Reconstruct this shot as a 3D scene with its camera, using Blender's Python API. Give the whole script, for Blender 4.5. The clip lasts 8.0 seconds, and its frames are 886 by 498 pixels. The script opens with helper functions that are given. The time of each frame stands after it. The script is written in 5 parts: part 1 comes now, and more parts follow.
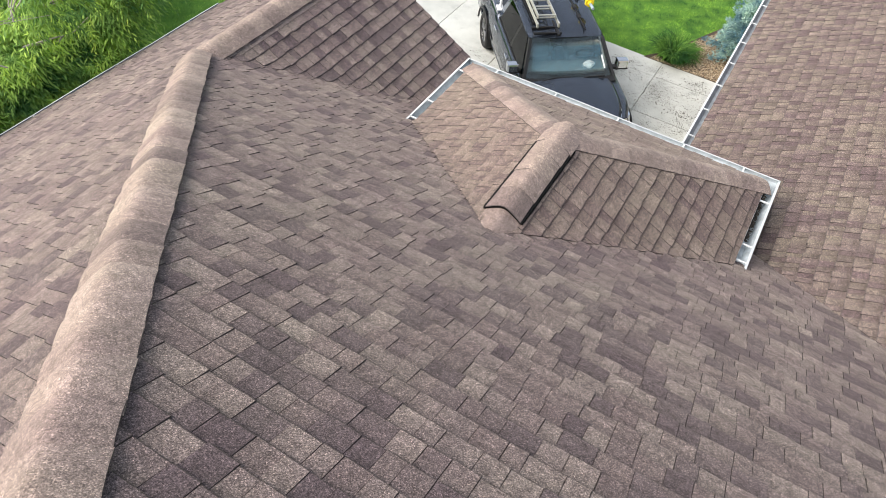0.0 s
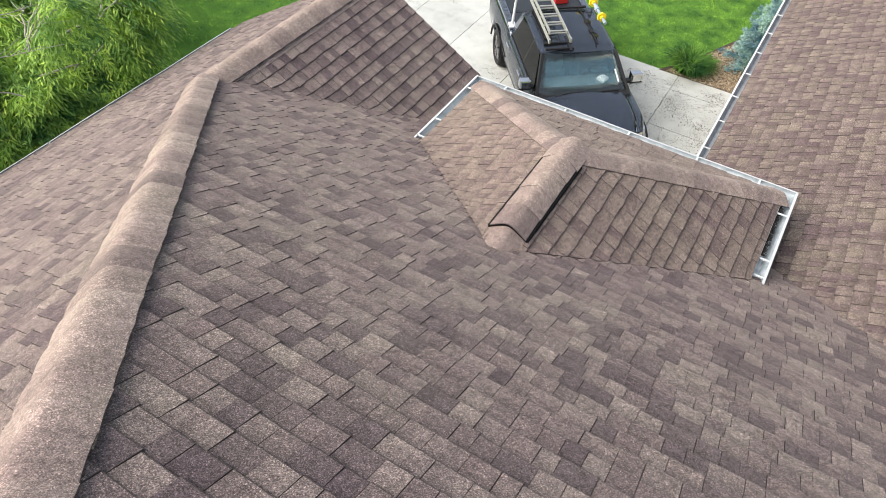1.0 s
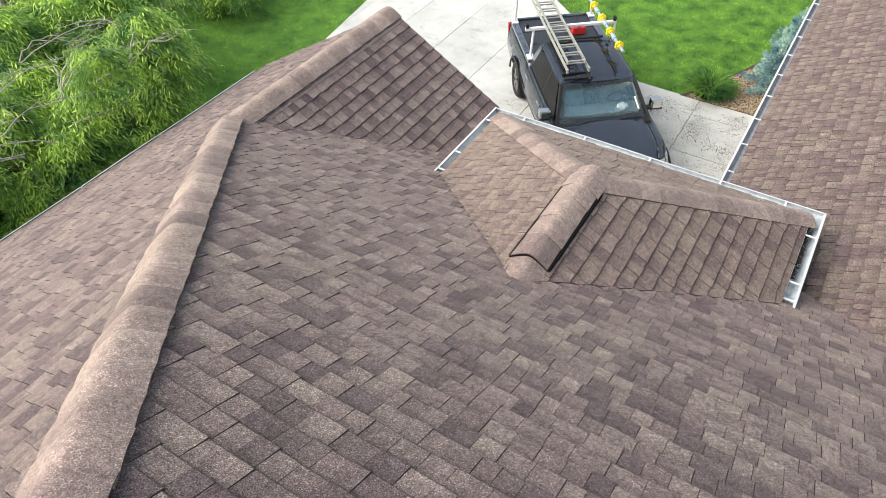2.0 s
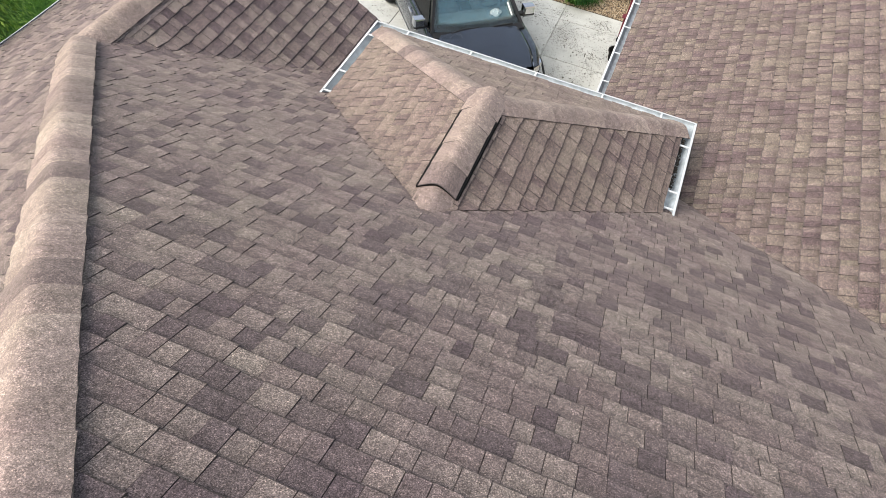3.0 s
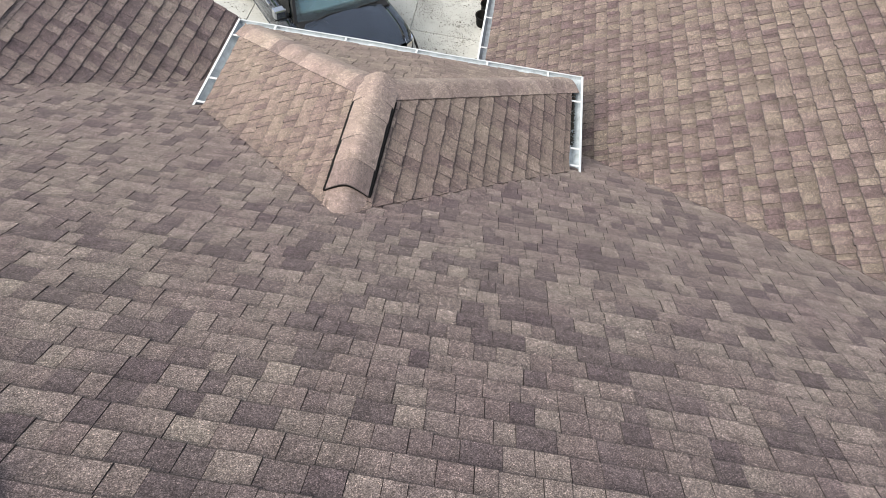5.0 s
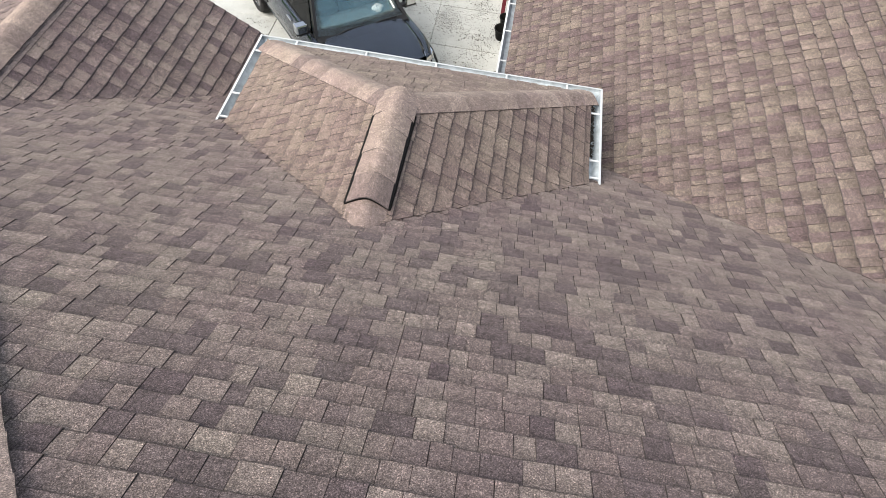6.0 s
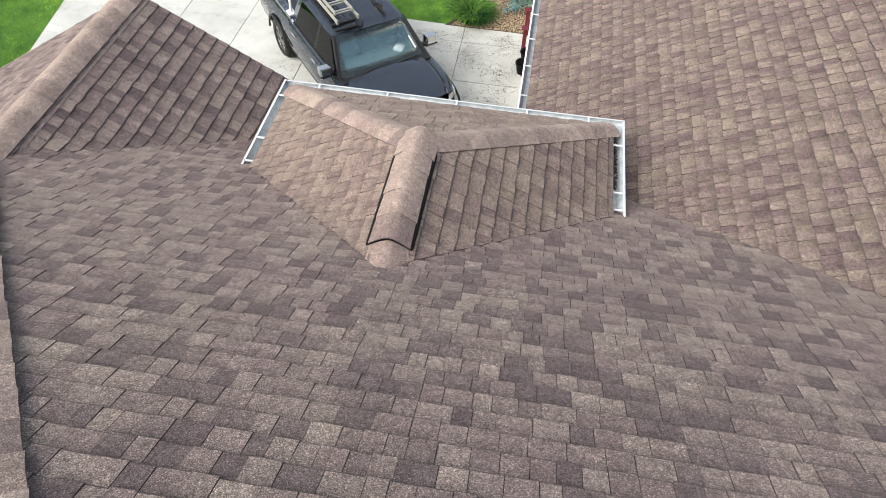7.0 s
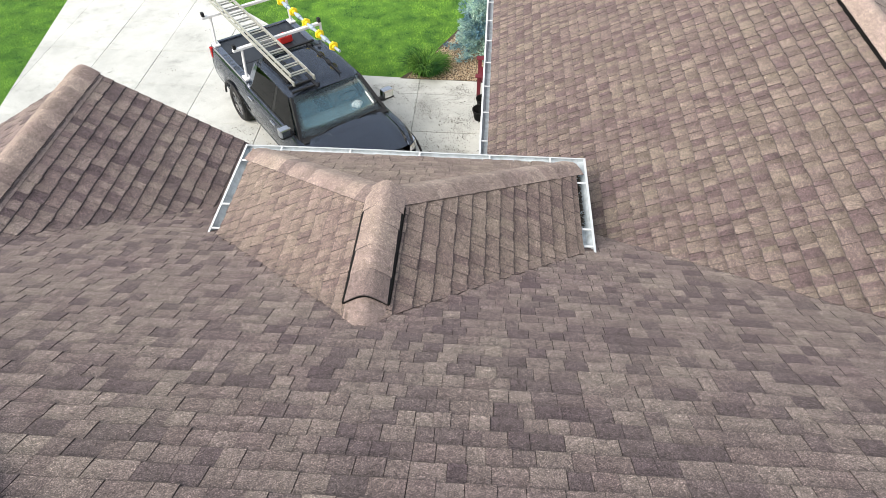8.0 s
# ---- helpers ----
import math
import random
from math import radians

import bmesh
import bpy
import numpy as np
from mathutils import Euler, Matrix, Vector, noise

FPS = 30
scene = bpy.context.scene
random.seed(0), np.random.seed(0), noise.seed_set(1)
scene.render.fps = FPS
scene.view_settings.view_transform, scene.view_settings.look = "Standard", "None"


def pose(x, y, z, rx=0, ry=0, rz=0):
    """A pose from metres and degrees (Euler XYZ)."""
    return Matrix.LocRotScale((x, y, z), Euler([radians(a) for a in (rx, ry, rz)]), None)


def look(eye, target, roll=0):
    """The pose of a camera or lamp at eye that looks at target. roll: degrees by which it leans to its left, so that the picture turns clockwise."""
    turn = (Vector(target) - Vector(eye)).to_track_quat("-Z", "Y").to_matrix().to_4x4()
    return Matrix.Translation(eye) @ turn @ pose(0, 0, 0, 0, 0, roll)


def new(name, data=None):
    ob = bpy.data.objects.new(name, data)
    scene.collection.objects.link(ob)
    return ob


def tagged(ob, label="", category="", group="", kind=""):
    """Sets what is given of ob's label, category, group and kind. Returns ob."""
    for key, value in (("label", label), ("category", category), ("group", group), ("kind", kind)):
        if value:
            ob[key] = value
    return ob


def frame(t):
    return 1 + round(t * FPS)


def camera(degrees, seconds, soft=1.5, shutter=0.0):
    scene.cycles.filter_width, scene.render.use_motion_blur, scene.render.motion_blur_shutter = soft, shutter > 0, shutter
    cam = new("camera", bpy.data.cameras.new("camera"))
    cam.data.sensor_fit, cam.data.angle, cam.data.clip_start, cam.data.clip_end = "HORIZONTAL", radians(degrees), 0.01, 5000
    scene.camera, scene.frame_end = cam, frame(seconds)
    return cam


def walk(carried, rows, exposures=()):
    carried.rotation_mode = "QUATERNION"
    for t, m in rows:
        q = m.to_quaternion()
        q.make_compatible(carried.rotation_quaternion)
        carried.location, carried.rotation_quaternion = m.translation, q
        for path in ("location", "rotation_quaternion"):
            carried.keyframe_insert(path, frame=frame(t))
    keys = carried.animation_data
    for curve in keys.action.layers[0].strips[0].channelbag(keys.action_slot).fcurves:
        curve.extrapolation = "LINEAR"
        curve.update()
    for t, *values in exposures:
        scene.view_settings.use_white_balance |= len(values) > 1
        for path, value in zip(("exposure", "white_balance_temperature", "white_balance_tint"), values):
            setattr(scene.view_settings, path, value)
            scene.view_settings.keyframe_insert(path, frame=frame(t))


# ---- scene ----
cam = camera(66.75, 8.0, soft=0.45)
ROWS = [
    (0.0, 1.114, -2.806, 3.343, 40.03, -3.39, 31.06),
    (0.5, 1.161, -2.765, 3.297, 41.26, -2.55, 34.51),
    (1.0, 1.194, -2.682, 3.294, 41.51, -1.29, 31.63),
    (1.5, 1.193, -2.690, 3.293, 41.61, 0.19, 34.51),
    (2.0, 1.227, -2.663, 3.294, 44.24, 1.44, 32.03),
    (2.2, 1.248, -2.582, 3.272, 41.15, -0.26, 25.40),
    (3.3, 0.710, -2.645, 3.386, 36.28, -4.96, 21.94),
    (3.5, 0.644, -2.631, 3.336, 36.34, -4.00, 22.33),
    (4.0, 0.690, -2.577, 3.275, 35.50, -3.12, 21.57),
    (4.5, 0.676, -2.496, 3.237, 35.46, -5.71, 15.02),
    (5.0, 0.692, -2.482, 3.239, 35.93, -5.46, 8.16),
    (6.3, 0.688, -2.487, 3.255, 37.45, -3.50, 9.44),
    (6.5, 0.699, -2.460, 3.247, 38.00, -2.95, 9.25),
    (7.0, 0.721, -2.434, 3.263, 39.59, -1.27, 9.48),
    (7.5, 0.738, -2.412, 3.273, 40.80, 1.10, 8.94),
    (8.0, 0.688, -2.410, 3.270, 43.64, 0.12, 4.10),
]
walk(cam, [(t, pose(x, y, z, rx, ry, rz)) for t, x, y, z, rx, ry, rz in ROWS])

# ---- light: a bright, thinly clouded day, the sun soft and from the side of the trees ----
SUN_FROM = Vector((-0.55, -0.54, 0.64)).normalized()
world = bpy.data.worlds.new("sky")
world.use_nodes = True
scene.world = world
sky = world.node_tree.nodes.new("ShaderNodeTexSky")
sky.sky_type, sky.sun_disc = "NISHITA", False
sky.sun_elevation = math.asin(SUN_FROM.z)
sky.sun_rotation = math.atan2(SUN_FROM.x, SUN_FROM.y)
sky.air_density, sky.dust_density, sky.ozone_density = 1.0, 4.0, 1.0
background = world.node_tree.nodes["Background"]
background.inputs["Strength"].default_value = 0.15
veil = world.node_tree.nodes.new("ShaderNodeMix")
veil.data_type = "RGBA"
veil.inputs[0].default_value = 0.45
veil.inputs[7].default_value = (4.3, 4.5, 4.7, 1)
world.node_tree.links.new(sky.outputs["Color"], veil.inputs[6])
world.node_tree.links.new(veil.outputs[2], background.inputs["Color"])
sun_data = bpy.data.lights.new("sun", "SUN")
sun_data.energy, sun_data.angle, sun_data.color = 4.0, radians(62), (1.0, 0.938, 0.868)
sun = new("sun", sun_data)
sun.matrix_world = look((0, 0, 0), -SUN_FROM)
scene.view_settings.exposure = 0.64


# ---- materials ----
class Mat:
    """A small builder for node materials."""

    def __init__(self, name, color=(0.5, 0.5, 0.5), rough=0.8, metal=0.0):
        self.m = bpy.data.materials.new(name)
        self.m.use_nodes = True
        self.t = self.m.node_tree
        self.b = self.t.nodes["Principled BSDF"]
        self.b.inputs["Base Color"].default_value = (*color, 1)
        self.b.inputs["Roughness"].default_value = rough
        self.b.inputs["Metallic"].default_value = metal
        self.c = None

    def node(self, kind, **values):
        n = self.t.nodes.new(kind)
        for key, value in values.items():
            n.inputs[key.replace("_", " ")].default_value = value
        return n

    def link(self, a, b):
        self.t.links.new(a, b)

    def coords(self, scale=(1, 1, 1), space="Object"):
        c = self.t.nodes.new("ShaderNodeTexCoord")
        m = self.node("ShaderNodeMapping", Scale=scale)
        self.link(c.outputs[space], m.inputs["Vector"])
        return m.outputs["Vector"]

    def world_coords(self, scale=(1, 1, 1)):
        c = self.t.nodes.new("ShaderNodeNewGeometry")
        m = self.node("ShaderNodeMapping", Scale=scale)
        self.link(c.outputs["Position"], m.inputs["Vector"])
        return m.outputs["Vector"]

    def noise(self, vec, scale, detail=4.0, rough=0.6):
        n = self.node("ShaderNodeTexNoise", Scale=scale, Detail=detail, Roughness=rough)
        self.link(vec, n.inputs["Vector"])
        return n.outputs["Fac"]

    def ramp(self, fac, stops, mode="LINEAR"):
        r = self.t.nodes.new("ShaderNodeValToRGB")
        r.color_ramp.interpolation = mode
        while len(r.color_ramp.elements) < len(stops):
            r.color_ramp.elements.new(0.5)
        for e, (at, col) in zip(r.color_ramp.elements, stops):
            e.position = at
            e.color = (*col, 1) if isinstance(col, tuple) else (col, col, col, 1)
        self.link(fac, r.inputs["Fac"])
        return r.outputs["Color"]

    def mix(self, a, b, fac=1.0, mode="MULTIPLY"):
        n = self.t.nodes.new("ShaderNodeMix")
        n.data_type, n.blend_type = "RGBA", mode
        for sock, v in ((n.inputs[6], a), (n.inputs[7], b), (n.inputs[0], fac)):
            if isinstance(v, bpy.types.NodeSocket):
                self.link(v, sock)
            elif isinstance(v, tuple):
                sock.default_value = (*v, 1)
            else:
                sock.default_value = v
        return n.outputs[2]

    def math(self, op, a, b=0.0):
        n = self.t.nodes.new("ShaderNodeMath")
        n.operation = op
        for sock, v in zip(n.inputs, (a, b)):
            if isinstance(v, bpy.types.NodeSocket):
                self.link(v, sock)
            else:
                sock.default_value = v
        return n.outputs[0]

    def color(self, sock):
        self.link(sock, self.b.inputs["Base Color"])
        return self

    def bump(self, fac, strength=0.3, distance=0.01):
        n = self.node("ShaderNodeBump", Strength=strength, Distance=distance)
        self.link(fac, n.inputs["Height"])
        self.link(n.outputs["Normal"], self.b.inputs["Normal"])
        return self

    def each(self):
        """A number of its own for every object and every loose piece of a mesh."""
        o = self.t.nodes.new("ShaderNodeObjectInfo")
        g = self.t.nodes.new("ShaderNodeNewGeometry")
        s = self.math("ADD", self.math("MULTIPLY", o.outputs["Random"], 7.31), g.outputs["Random Per Island"])
        return self.math("FRACT", s)


def make_shingle(name, stops, coarse=0.78, banded=True, flecks=0.9):
    k = Mat(name, rough=0.92)
    k.b.inputs["Specular IOR Level"].default_value = 0.25
    k.b.inputs["Sheen Weight"].default_value = 0.12
    k.b.inputs["Sheen Roughness"].default_value = 0.45
    k.b.inputs["Sheen Tint"].default_value = (1.0, 0.86, 0.76, 1)
    w = k.world_coords()
    tone = k.ramp(k.each(), stops)
    grit = k.noise(w, 190, 3.0, 0.8)
    col = k.mix(tone, k.ramp(grit, [(0.33, 0.22), (0.50, 0.92), (0.67, 2.2)]), coarse)
    fleck = k.node("ShaderNodeTexVoronoi", Scale=250.0)
    k.link(w, fleck.inputs["Vector"])
    col = k.mix(col, k.ramp(fleck.outputs["Color"], [(0.0, (0.34, 0.31, 0.31)), (0.5, (0.84, 0.84, 0.84)), (0.76, (1.25, 1.23, 1.19)), (1.0, (2.6, 2.5, 2.3))]), flecks)
    if banded:  # shade below each lap, put into the colour as a darker band
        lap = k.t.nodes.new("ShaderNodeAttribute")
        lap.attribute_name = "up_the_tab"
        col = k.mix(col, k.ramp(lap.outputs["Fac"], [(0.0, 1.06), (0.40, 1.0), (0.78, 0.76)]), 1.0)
    mottle = k.noise(w, 38, 3.0, 0.7)
    col = k.mix(col, k.ramp(mottle, [(0.3, 0.72), (0.7, 1.28)]), 1.0)
    patch = k.noise(w, 9, 3.0)
    col = k.mix(col, k.ramp(patch, [(0.3, 0.84), (0.7, 1.16)]), 1.0)
    wide = k.noise(w, 1.8, 3.0)
    col = k.mix(col, k.ramp(wide, [(0.32, (0.95, 0.90, 0.94)), (0.68, (1.06, 1.07, 1.03))]), 1.0)
    k.color(col)
    k.bump(grit, 0.5, 0.004)
    return k.m


SHINGLE = make_shingle("asphalt_shingle", [(0.0, (0.094, 0.073, 0.078)), (0.18, (0.122, 0.098, 0.099)), (0.42, (0.164, 0.130, 0.124)),
                                           (0.75, (0.184, 0.152, 0.141)), (1.0, (0.221, 0.184, 0.166))])
# Right slope's copy of SHINGLE: its light and its weathering put into the colour.
RIGHT_SHINGLE = make_shingle("right_slope_shingle", [(0.0, (0.102, 0.076, 0.078)), (0.22, (0.132, 0.101, 0.099)), (0.36, (0.127, 0.105, 0.091)), (0.55, (0.163, 0.128, 0.121)),
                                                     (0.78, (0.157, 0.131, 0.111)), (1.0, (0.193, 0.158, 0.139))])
# Lighter, tanner copy of SHINGLE: the porch slopes' light put into the colour.
PORCH_SHINGLE = make_shingle("brightened_porch_shingle", [(0.0, (0.141, 0.108, 0.102)), (0.25, (0.176, 0.139, 0.124)), (0.6, (0.193, 0.155, 0.134)), (1.0, (0.222, 0.181, 0.155))], 0.7)
CAP_SHINGLE = make_shingle("cap_shingle", [(0.0, (0.152, 0.120, 0.115)), (0.30, (0.233, 0.187, 0.167)), (0.7, (0.272, 0.221, 0.194)), (1.0, (0.308, 0.255, 0.221))], 0.55, False, 0.7)


def make_edge():
    """The cut edge of a shingle: bare black asphalt."""
    k = Mat("shingle_cut_edge", rough=0.9)
    k.color(k.ramp(k.noise(k.world_coords(), 90, 3.0), [(0.3, (0.050, 0.041, 0.040)), (0.7, (0.122, 0.099, 0.095))]))
    return k.m


SHINGLE_EDGE = make_edge()
# Rim darkened: the shade line at each butt is put into its colour.
SHINGLE_RIM = make_shingle("shaded_shingle_rim", [(0.0, (0.070, 0.055, 0.054)), (1.0, (0.100, 0.079, 0.076))], banded=False)


def make_plain(name, color, rough=0.5, metal=0.0, vary=0.12, scale=6.0, spec=0.5):
    k = Mat(name, rough=rough, metal=metal)
    k.b.inputs["Specular IOR Level"].default_value = spec
    w = k.world_coords()
    n = k.noise(w, scale, 5.0)
    fine = k.noise(w, scale * 14, 3.0)
    col = k.mix(color, k.ramp(n, [(0.3, 1 - vary), (0.7, 1 + vary)]), 1.0)
    col = k.mix(col, k.ramp(fine, [(0.3, 1 - vary * 0.5), (0.7, 1 + vary * 0.5)]), 1.0)
    k.color(col)
    return k.m


DASH_GREY = make_plain("grey_dashboard", (0.115, 0.150, 0.155), 0.7)
WHITE_METAL = make_plain("white_aluminium", (0.57, 0.60, 0.61), 0.35, 0.0, 0.07)
GUTTER_INSIDE = make_plain("grey_gutter_inside", (0.40, 0.45, 0.48), 0.6, 0.0, 0.25, 14)
BLACK_PLASTIC = make_plain("black_plastic", (0.006, 0.006, 0.006), 0.8, spec=0.2)
LITTER = make_plain("leaf_crumbs", (0.10, 0.09, 0.075), 0.95, 0, 0.6, 40)
GUTTER_SHADE = make_plain("gutter_shade", (0.025, 0.022, 0.018), 0.95, 0, 0.5, 40)
WHITE_PAINT = make_plain("white_trim_paint", (0.75, 0.75, 0.73), 0.5)
SIDING = make_plain("beige_siding", (0.52, 0.48, 0.41), 0.6)
CAR_PAINT = make_plain("black_car_paint", (0.082, 0.104, 0.145), 0.09, 0.62, 0.1, spec=0.6)
CAR_PAINT.node_tree.nodes["Principled BSDF"].inputs["Coat Weight"].default_value = 1.0
CAR_PAINT.node_tree.nodes["Principled BSDF"].inputs["Coat Roughness"].default_value = 0.04
CAR_PAINT.node_tree.nodes["Principled BSDF"].inputs["Coat IOR"].default_value = 1.75
COVER_BLACK = make_plain("bed_cover_black", (0.018, 0.021, 0.027), 0.38, 0.0, 0.15, 9)
TRIM_BLACK = make_plain("matt_black_trim", (0.008, 0.008, 0.009), 0.55)
RUBBER = make_plain("tyre_rubber", (0.016, 0.016, 0.016), 0.9)
CHROME = make_plain("chrome", (0.62, 0.63, 0.65), 0.16, 1.0, 0.03)
RIM = make_plain("grey_alloy", (0.16, 0.16, 0.165), 0.3, 0.9)
ALUMINIUM = make_plain("ladder_aluminium", (0.52, 0.52, 0.47), 0.45, 0.75, 0.12, 20)
RACK_WHITE = make_plain("white_rack_steel", (0.70, 0.71, 0.72), 0.4)
YELLOW = make_plain("yellow_plastic", (0.80, 0.62, 0.02), 0.5)
BLUE_GREY = make_plain("blue_grey_tube", (0.33, 0.40, 0.46), 0.4, 0.3)
RED_PLASTIC = make_plain("red_plastic", (0.55, 0.03, 0.025), 0.45)
LAMP_RED = make_plain("tail_lamp_red", (0.35, 0.01, 0.01), 0.15)
SEAT_CLOTH = make_plain("grey_seat_cloth", (0.13, 0.145, 0.15), 0.9)
PAPER_WHITE = make_plain("white_cloth", (0.8, 0.82, 0.8), 0.8)
MAROON = make_plain("maroon_paint", (0.12, 0.014, 0.024), 0.5)
BARK = make_plain("grey_bark", (0.34, 0.32, 0.28), 0.9, 0, 0.3, 30)
MULCH = make_plain("dark_soil", (0.06, 0.045, 0.03), 0.95, 0, 0.4, 25)


def make_glass(name, tint, rough=0.02, ior=1.6):
    k = Mat(name, tint, rough)
    k.b.inputs["Transmission Weight"].default_value = 1.0
    k.b.inputs["IOR"].default_value = ior
    return k.m


WINDSCREEN = make_glass("green_windscreen_glass", (0.72, 0.88, 0.90), ior=1.85)
WINDSCREEN.node_tree.nodes["Principled BSDF"].inputs["Specular Tint"].default_value = (0.80, 0.96, 1.0, 1)
DARK_GLASS = make_glass("privacy_glass", (0.012, 0.014, 0.014), 0.02, 1.25)


def make_concrete():
    k = Mat("concrete", rough=0.85)
    w = k.world_coords()
    tone = k.ramp(k.each(), [(0.0, (0.450, 0.464, 0.438)), (1.0, (0.508, 0.522, 0.494))])
    col = k.mix(tone, k.ramp(k.noise(w, 1.3, 6.0, 0.65), [(0.3, 0.82), (0.7, 1.12)]), 1.0)
    col = k.mix(col, k.ramp(k.noise(w, 60, 3.0), [(0.3, 0.88), (0.7, 1.10)]), 1.0)
    stain = k.ramp(k.noise(w, 3.2, 6.0, 0.7), [(0.56, 1.0), (0.72, 0.74)])
    k.color(k.mix(col, stain, 1.0))
    k.bump(k.noise(w, 120, 3.0), 0.2, 0.004)
    return k.m


def make_leaf(name, stops, spec=0.15, shine=0.6):
    k = Mat(name, rough=shine)
    k.b.inputs["Specular IOR Level"].default_value = spec
    w = k.world_coords()
    col = k.ramp(k.each(), stops)
    # Broad noise puts lit and shaded clumps into the leaf colour.
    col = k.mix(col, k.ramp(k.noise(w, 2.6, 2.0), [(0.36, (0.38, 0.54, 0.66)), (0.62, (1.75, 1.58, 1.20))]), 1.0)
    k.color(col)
    mixer = k.t.nodes.new("ShaderNodeMixShader")
    mixer.inputs[0].default_value = 0.34
    thin = k.t.nodes.new("ShaderNodeBsdfTranslucent")
    k.link(col, thin.inputs["Color"])
    k.link(k.b.outputs[0], mixer.inputs[1])
    k.link(thin.outputs[0], mixer.inputs[2])
    k.link(mixer.outputs[0], k.t.nodes["Material Output"].inputs["Surface"])
    return k.m


def make_lawn():
    k = Mat("lawn", rough=0.9)
    k.b.inputs["Specular IOR Level"].default_value = 0.15
    w = k.world_coords()
    col = k.ramp(k.noise(w, 55, 4.0, 0.75), [(0.28, (0.086, 0.204, 0.040)), (0.5, (0.136, 0.302, 0.058)), (0.72, (0.196, 0.386, 0.078))])
    col = k.mix(col, k.ramp(k.noise(w, 1.4, 5.0), [(0.32, (0.66, 0.76, 0.70)), (0.68, (1.25, 1.18, 1.05))]), 1.0)
    col = k.mix(col, k.ramp(k.noise(w, 0.25, 3.0), [(0.35, 0.85), (0.65, 1.12)]), 1.0)
    k.color(col)
    k.bump(k.noise(w, 70, 4.0, 0.8), 1.0, 0.05)
    return k.m


CONCRETE = make_concrete()
JOINT = make_plain("dirty_joint", (0.27, 0.255, 0.21), 0.95, 0, 0.4, 20)
LAWN = make_lawn()
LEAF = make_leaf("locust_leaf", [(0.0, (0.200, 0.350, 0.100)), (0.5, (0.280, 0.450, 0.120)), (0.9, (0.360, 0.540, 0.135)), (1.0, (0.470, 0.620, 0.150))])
LILY = make_leaf("daylily_leaf", [(0.0, (0.036, 0.100, 0.020)), (0.6, (0.070, 0.170, 0.034)), (1.0, (0.13, 0.25, 0.06))])
NEEDLE = make_leaf("blue_needles", [(0.0, (0.11, 0.20, 0.23)), (0.5, (0.23, 0.38, 0.43)), (1.0, (0.42, 0.57, 0.62))])
BLADE = make_leaf("grass_blade", [(0.0, (0.090, 0.208, 0.040)), (0.6, (0.142, 0.302, 0.058)), (1.0, (0.208, 0.386, 0.080))])


def make_pebble():
    k = Mat("gravel_stone", rough=0.85)
    w = k.world_coords()
    col = k.ramp(k.each(), [(0.0, (0.19, 0.125, 0.07)), (0.35, (0.31, 0.235, 0.15)), (0.7, (0.40, 0.32, 0.215)), (1.0, (0.52, 0.45, 0.34))])
    k.color(k.mix(col, k.ramp(k.noise(w, 80, 3.0), [(0.3, 0.75), (0.7, 1.2)]), 1.0))
    return k.m


PEBBLE = make_pebble()


# ---- mesh helpers ----
def obj(name, verts, faces, material, smooth=False):
    me = bpy.data.meshes.new(name)
    me.from_pydata([tuple(v) for v in verts], [], faces)
    me.materials.append(material)
    if smooth:
        me.polygons.foreach_set("use_smooth", [True] * len(me.polygons))
    me.update()
    return new(name, me)


def under(ob, parent, label=""):
    ob.parent = parent
    if label:
        ob["label"] = label
    return ob


def part(name, bm, material, parent, label="", smooth=False):
    """Links a bmesh as one mesh object under a thing or a part."""
    bmesh.ops.recalc_face_normals(bm, faces=bm.faces)
    me = bpy.data.meshes.new(name)
    bm.to_mesh(me)
    bm.free()
    me.materials.append(material)
    if smooth:
        me.polygons.foreach_set("use_smooth", [True] * len(me.polygons))
    ob = new(name, me)
    if parent:
        ob.parent = parent
    if label:
        ob["label"] = label
    return ob


def add_box(bm, lo, hi, m=None, bevel=0.0):
    c = [(a + b) / 2 for a, b in zip(lo, hi)]
    s = [abs(b - a) for a, b in zip(lo, hi)]
    mm = Matrix.Translation(c) @ Matrix.Diagonal((*s, 1))
    r = bmesh.ops.create_cube(bm, size=1.0, matrix=(m @ mm) if m else mm)
    if bevel:
        edges = list({e for v in r["verts"] for e in v.link_edges})
        bmesh.ops.bevel(bm, geom=edges, offset=bevel, segments=2, affect="EDGES", profile=0.6)
    return bm


def box_bm(lo, hi, bevel=0.0):
    return add_box(bmesh.new(), lo, hi, None, bevel)


def add_tube(bm, a, b, r, r2=None, seg=10):
    a, b = Vector(a), Vector(b)
    d = b - a
    q = d.to_track_quat("Z", "Y").to_matrix().to_4x4()
    bmesh.ops.create_cone(bm, cap_ends=True, segments=seg, radius1=r, radius2=r if r2 is None else r2, depth=d.length,
                          matrix=Matrix.Translation((a + b) / 2) @ q)
    return bm


def tube_bm(a, b, r, r2=None, seg=10):
    return add_tube(bmesh.new(), a, b, r, r2, seg)


def extrude_poly(name, pts, down, material):
    """A slab: a flat polygon pts (3D, in order) and its copy moved by the vector down."""
    n = len(pts)
    low = [tuple(Vector(p) + Vector(down)) for p in pts]
    faces = [tuple(range(n)), tuple(range(2 * n - 1, n - 1, -1))]
    faces += [(i, i + n, (i + 1) % n + n, (i + 1) % n) for i in range(n)]
    bm = bmesh.new()
    vs = [bm.verts.new(p) for p in list(pts) + low]
    for f in faces:
        bm.faces.new([vs[i] for i in f])
    return part(name, bm, material, None)


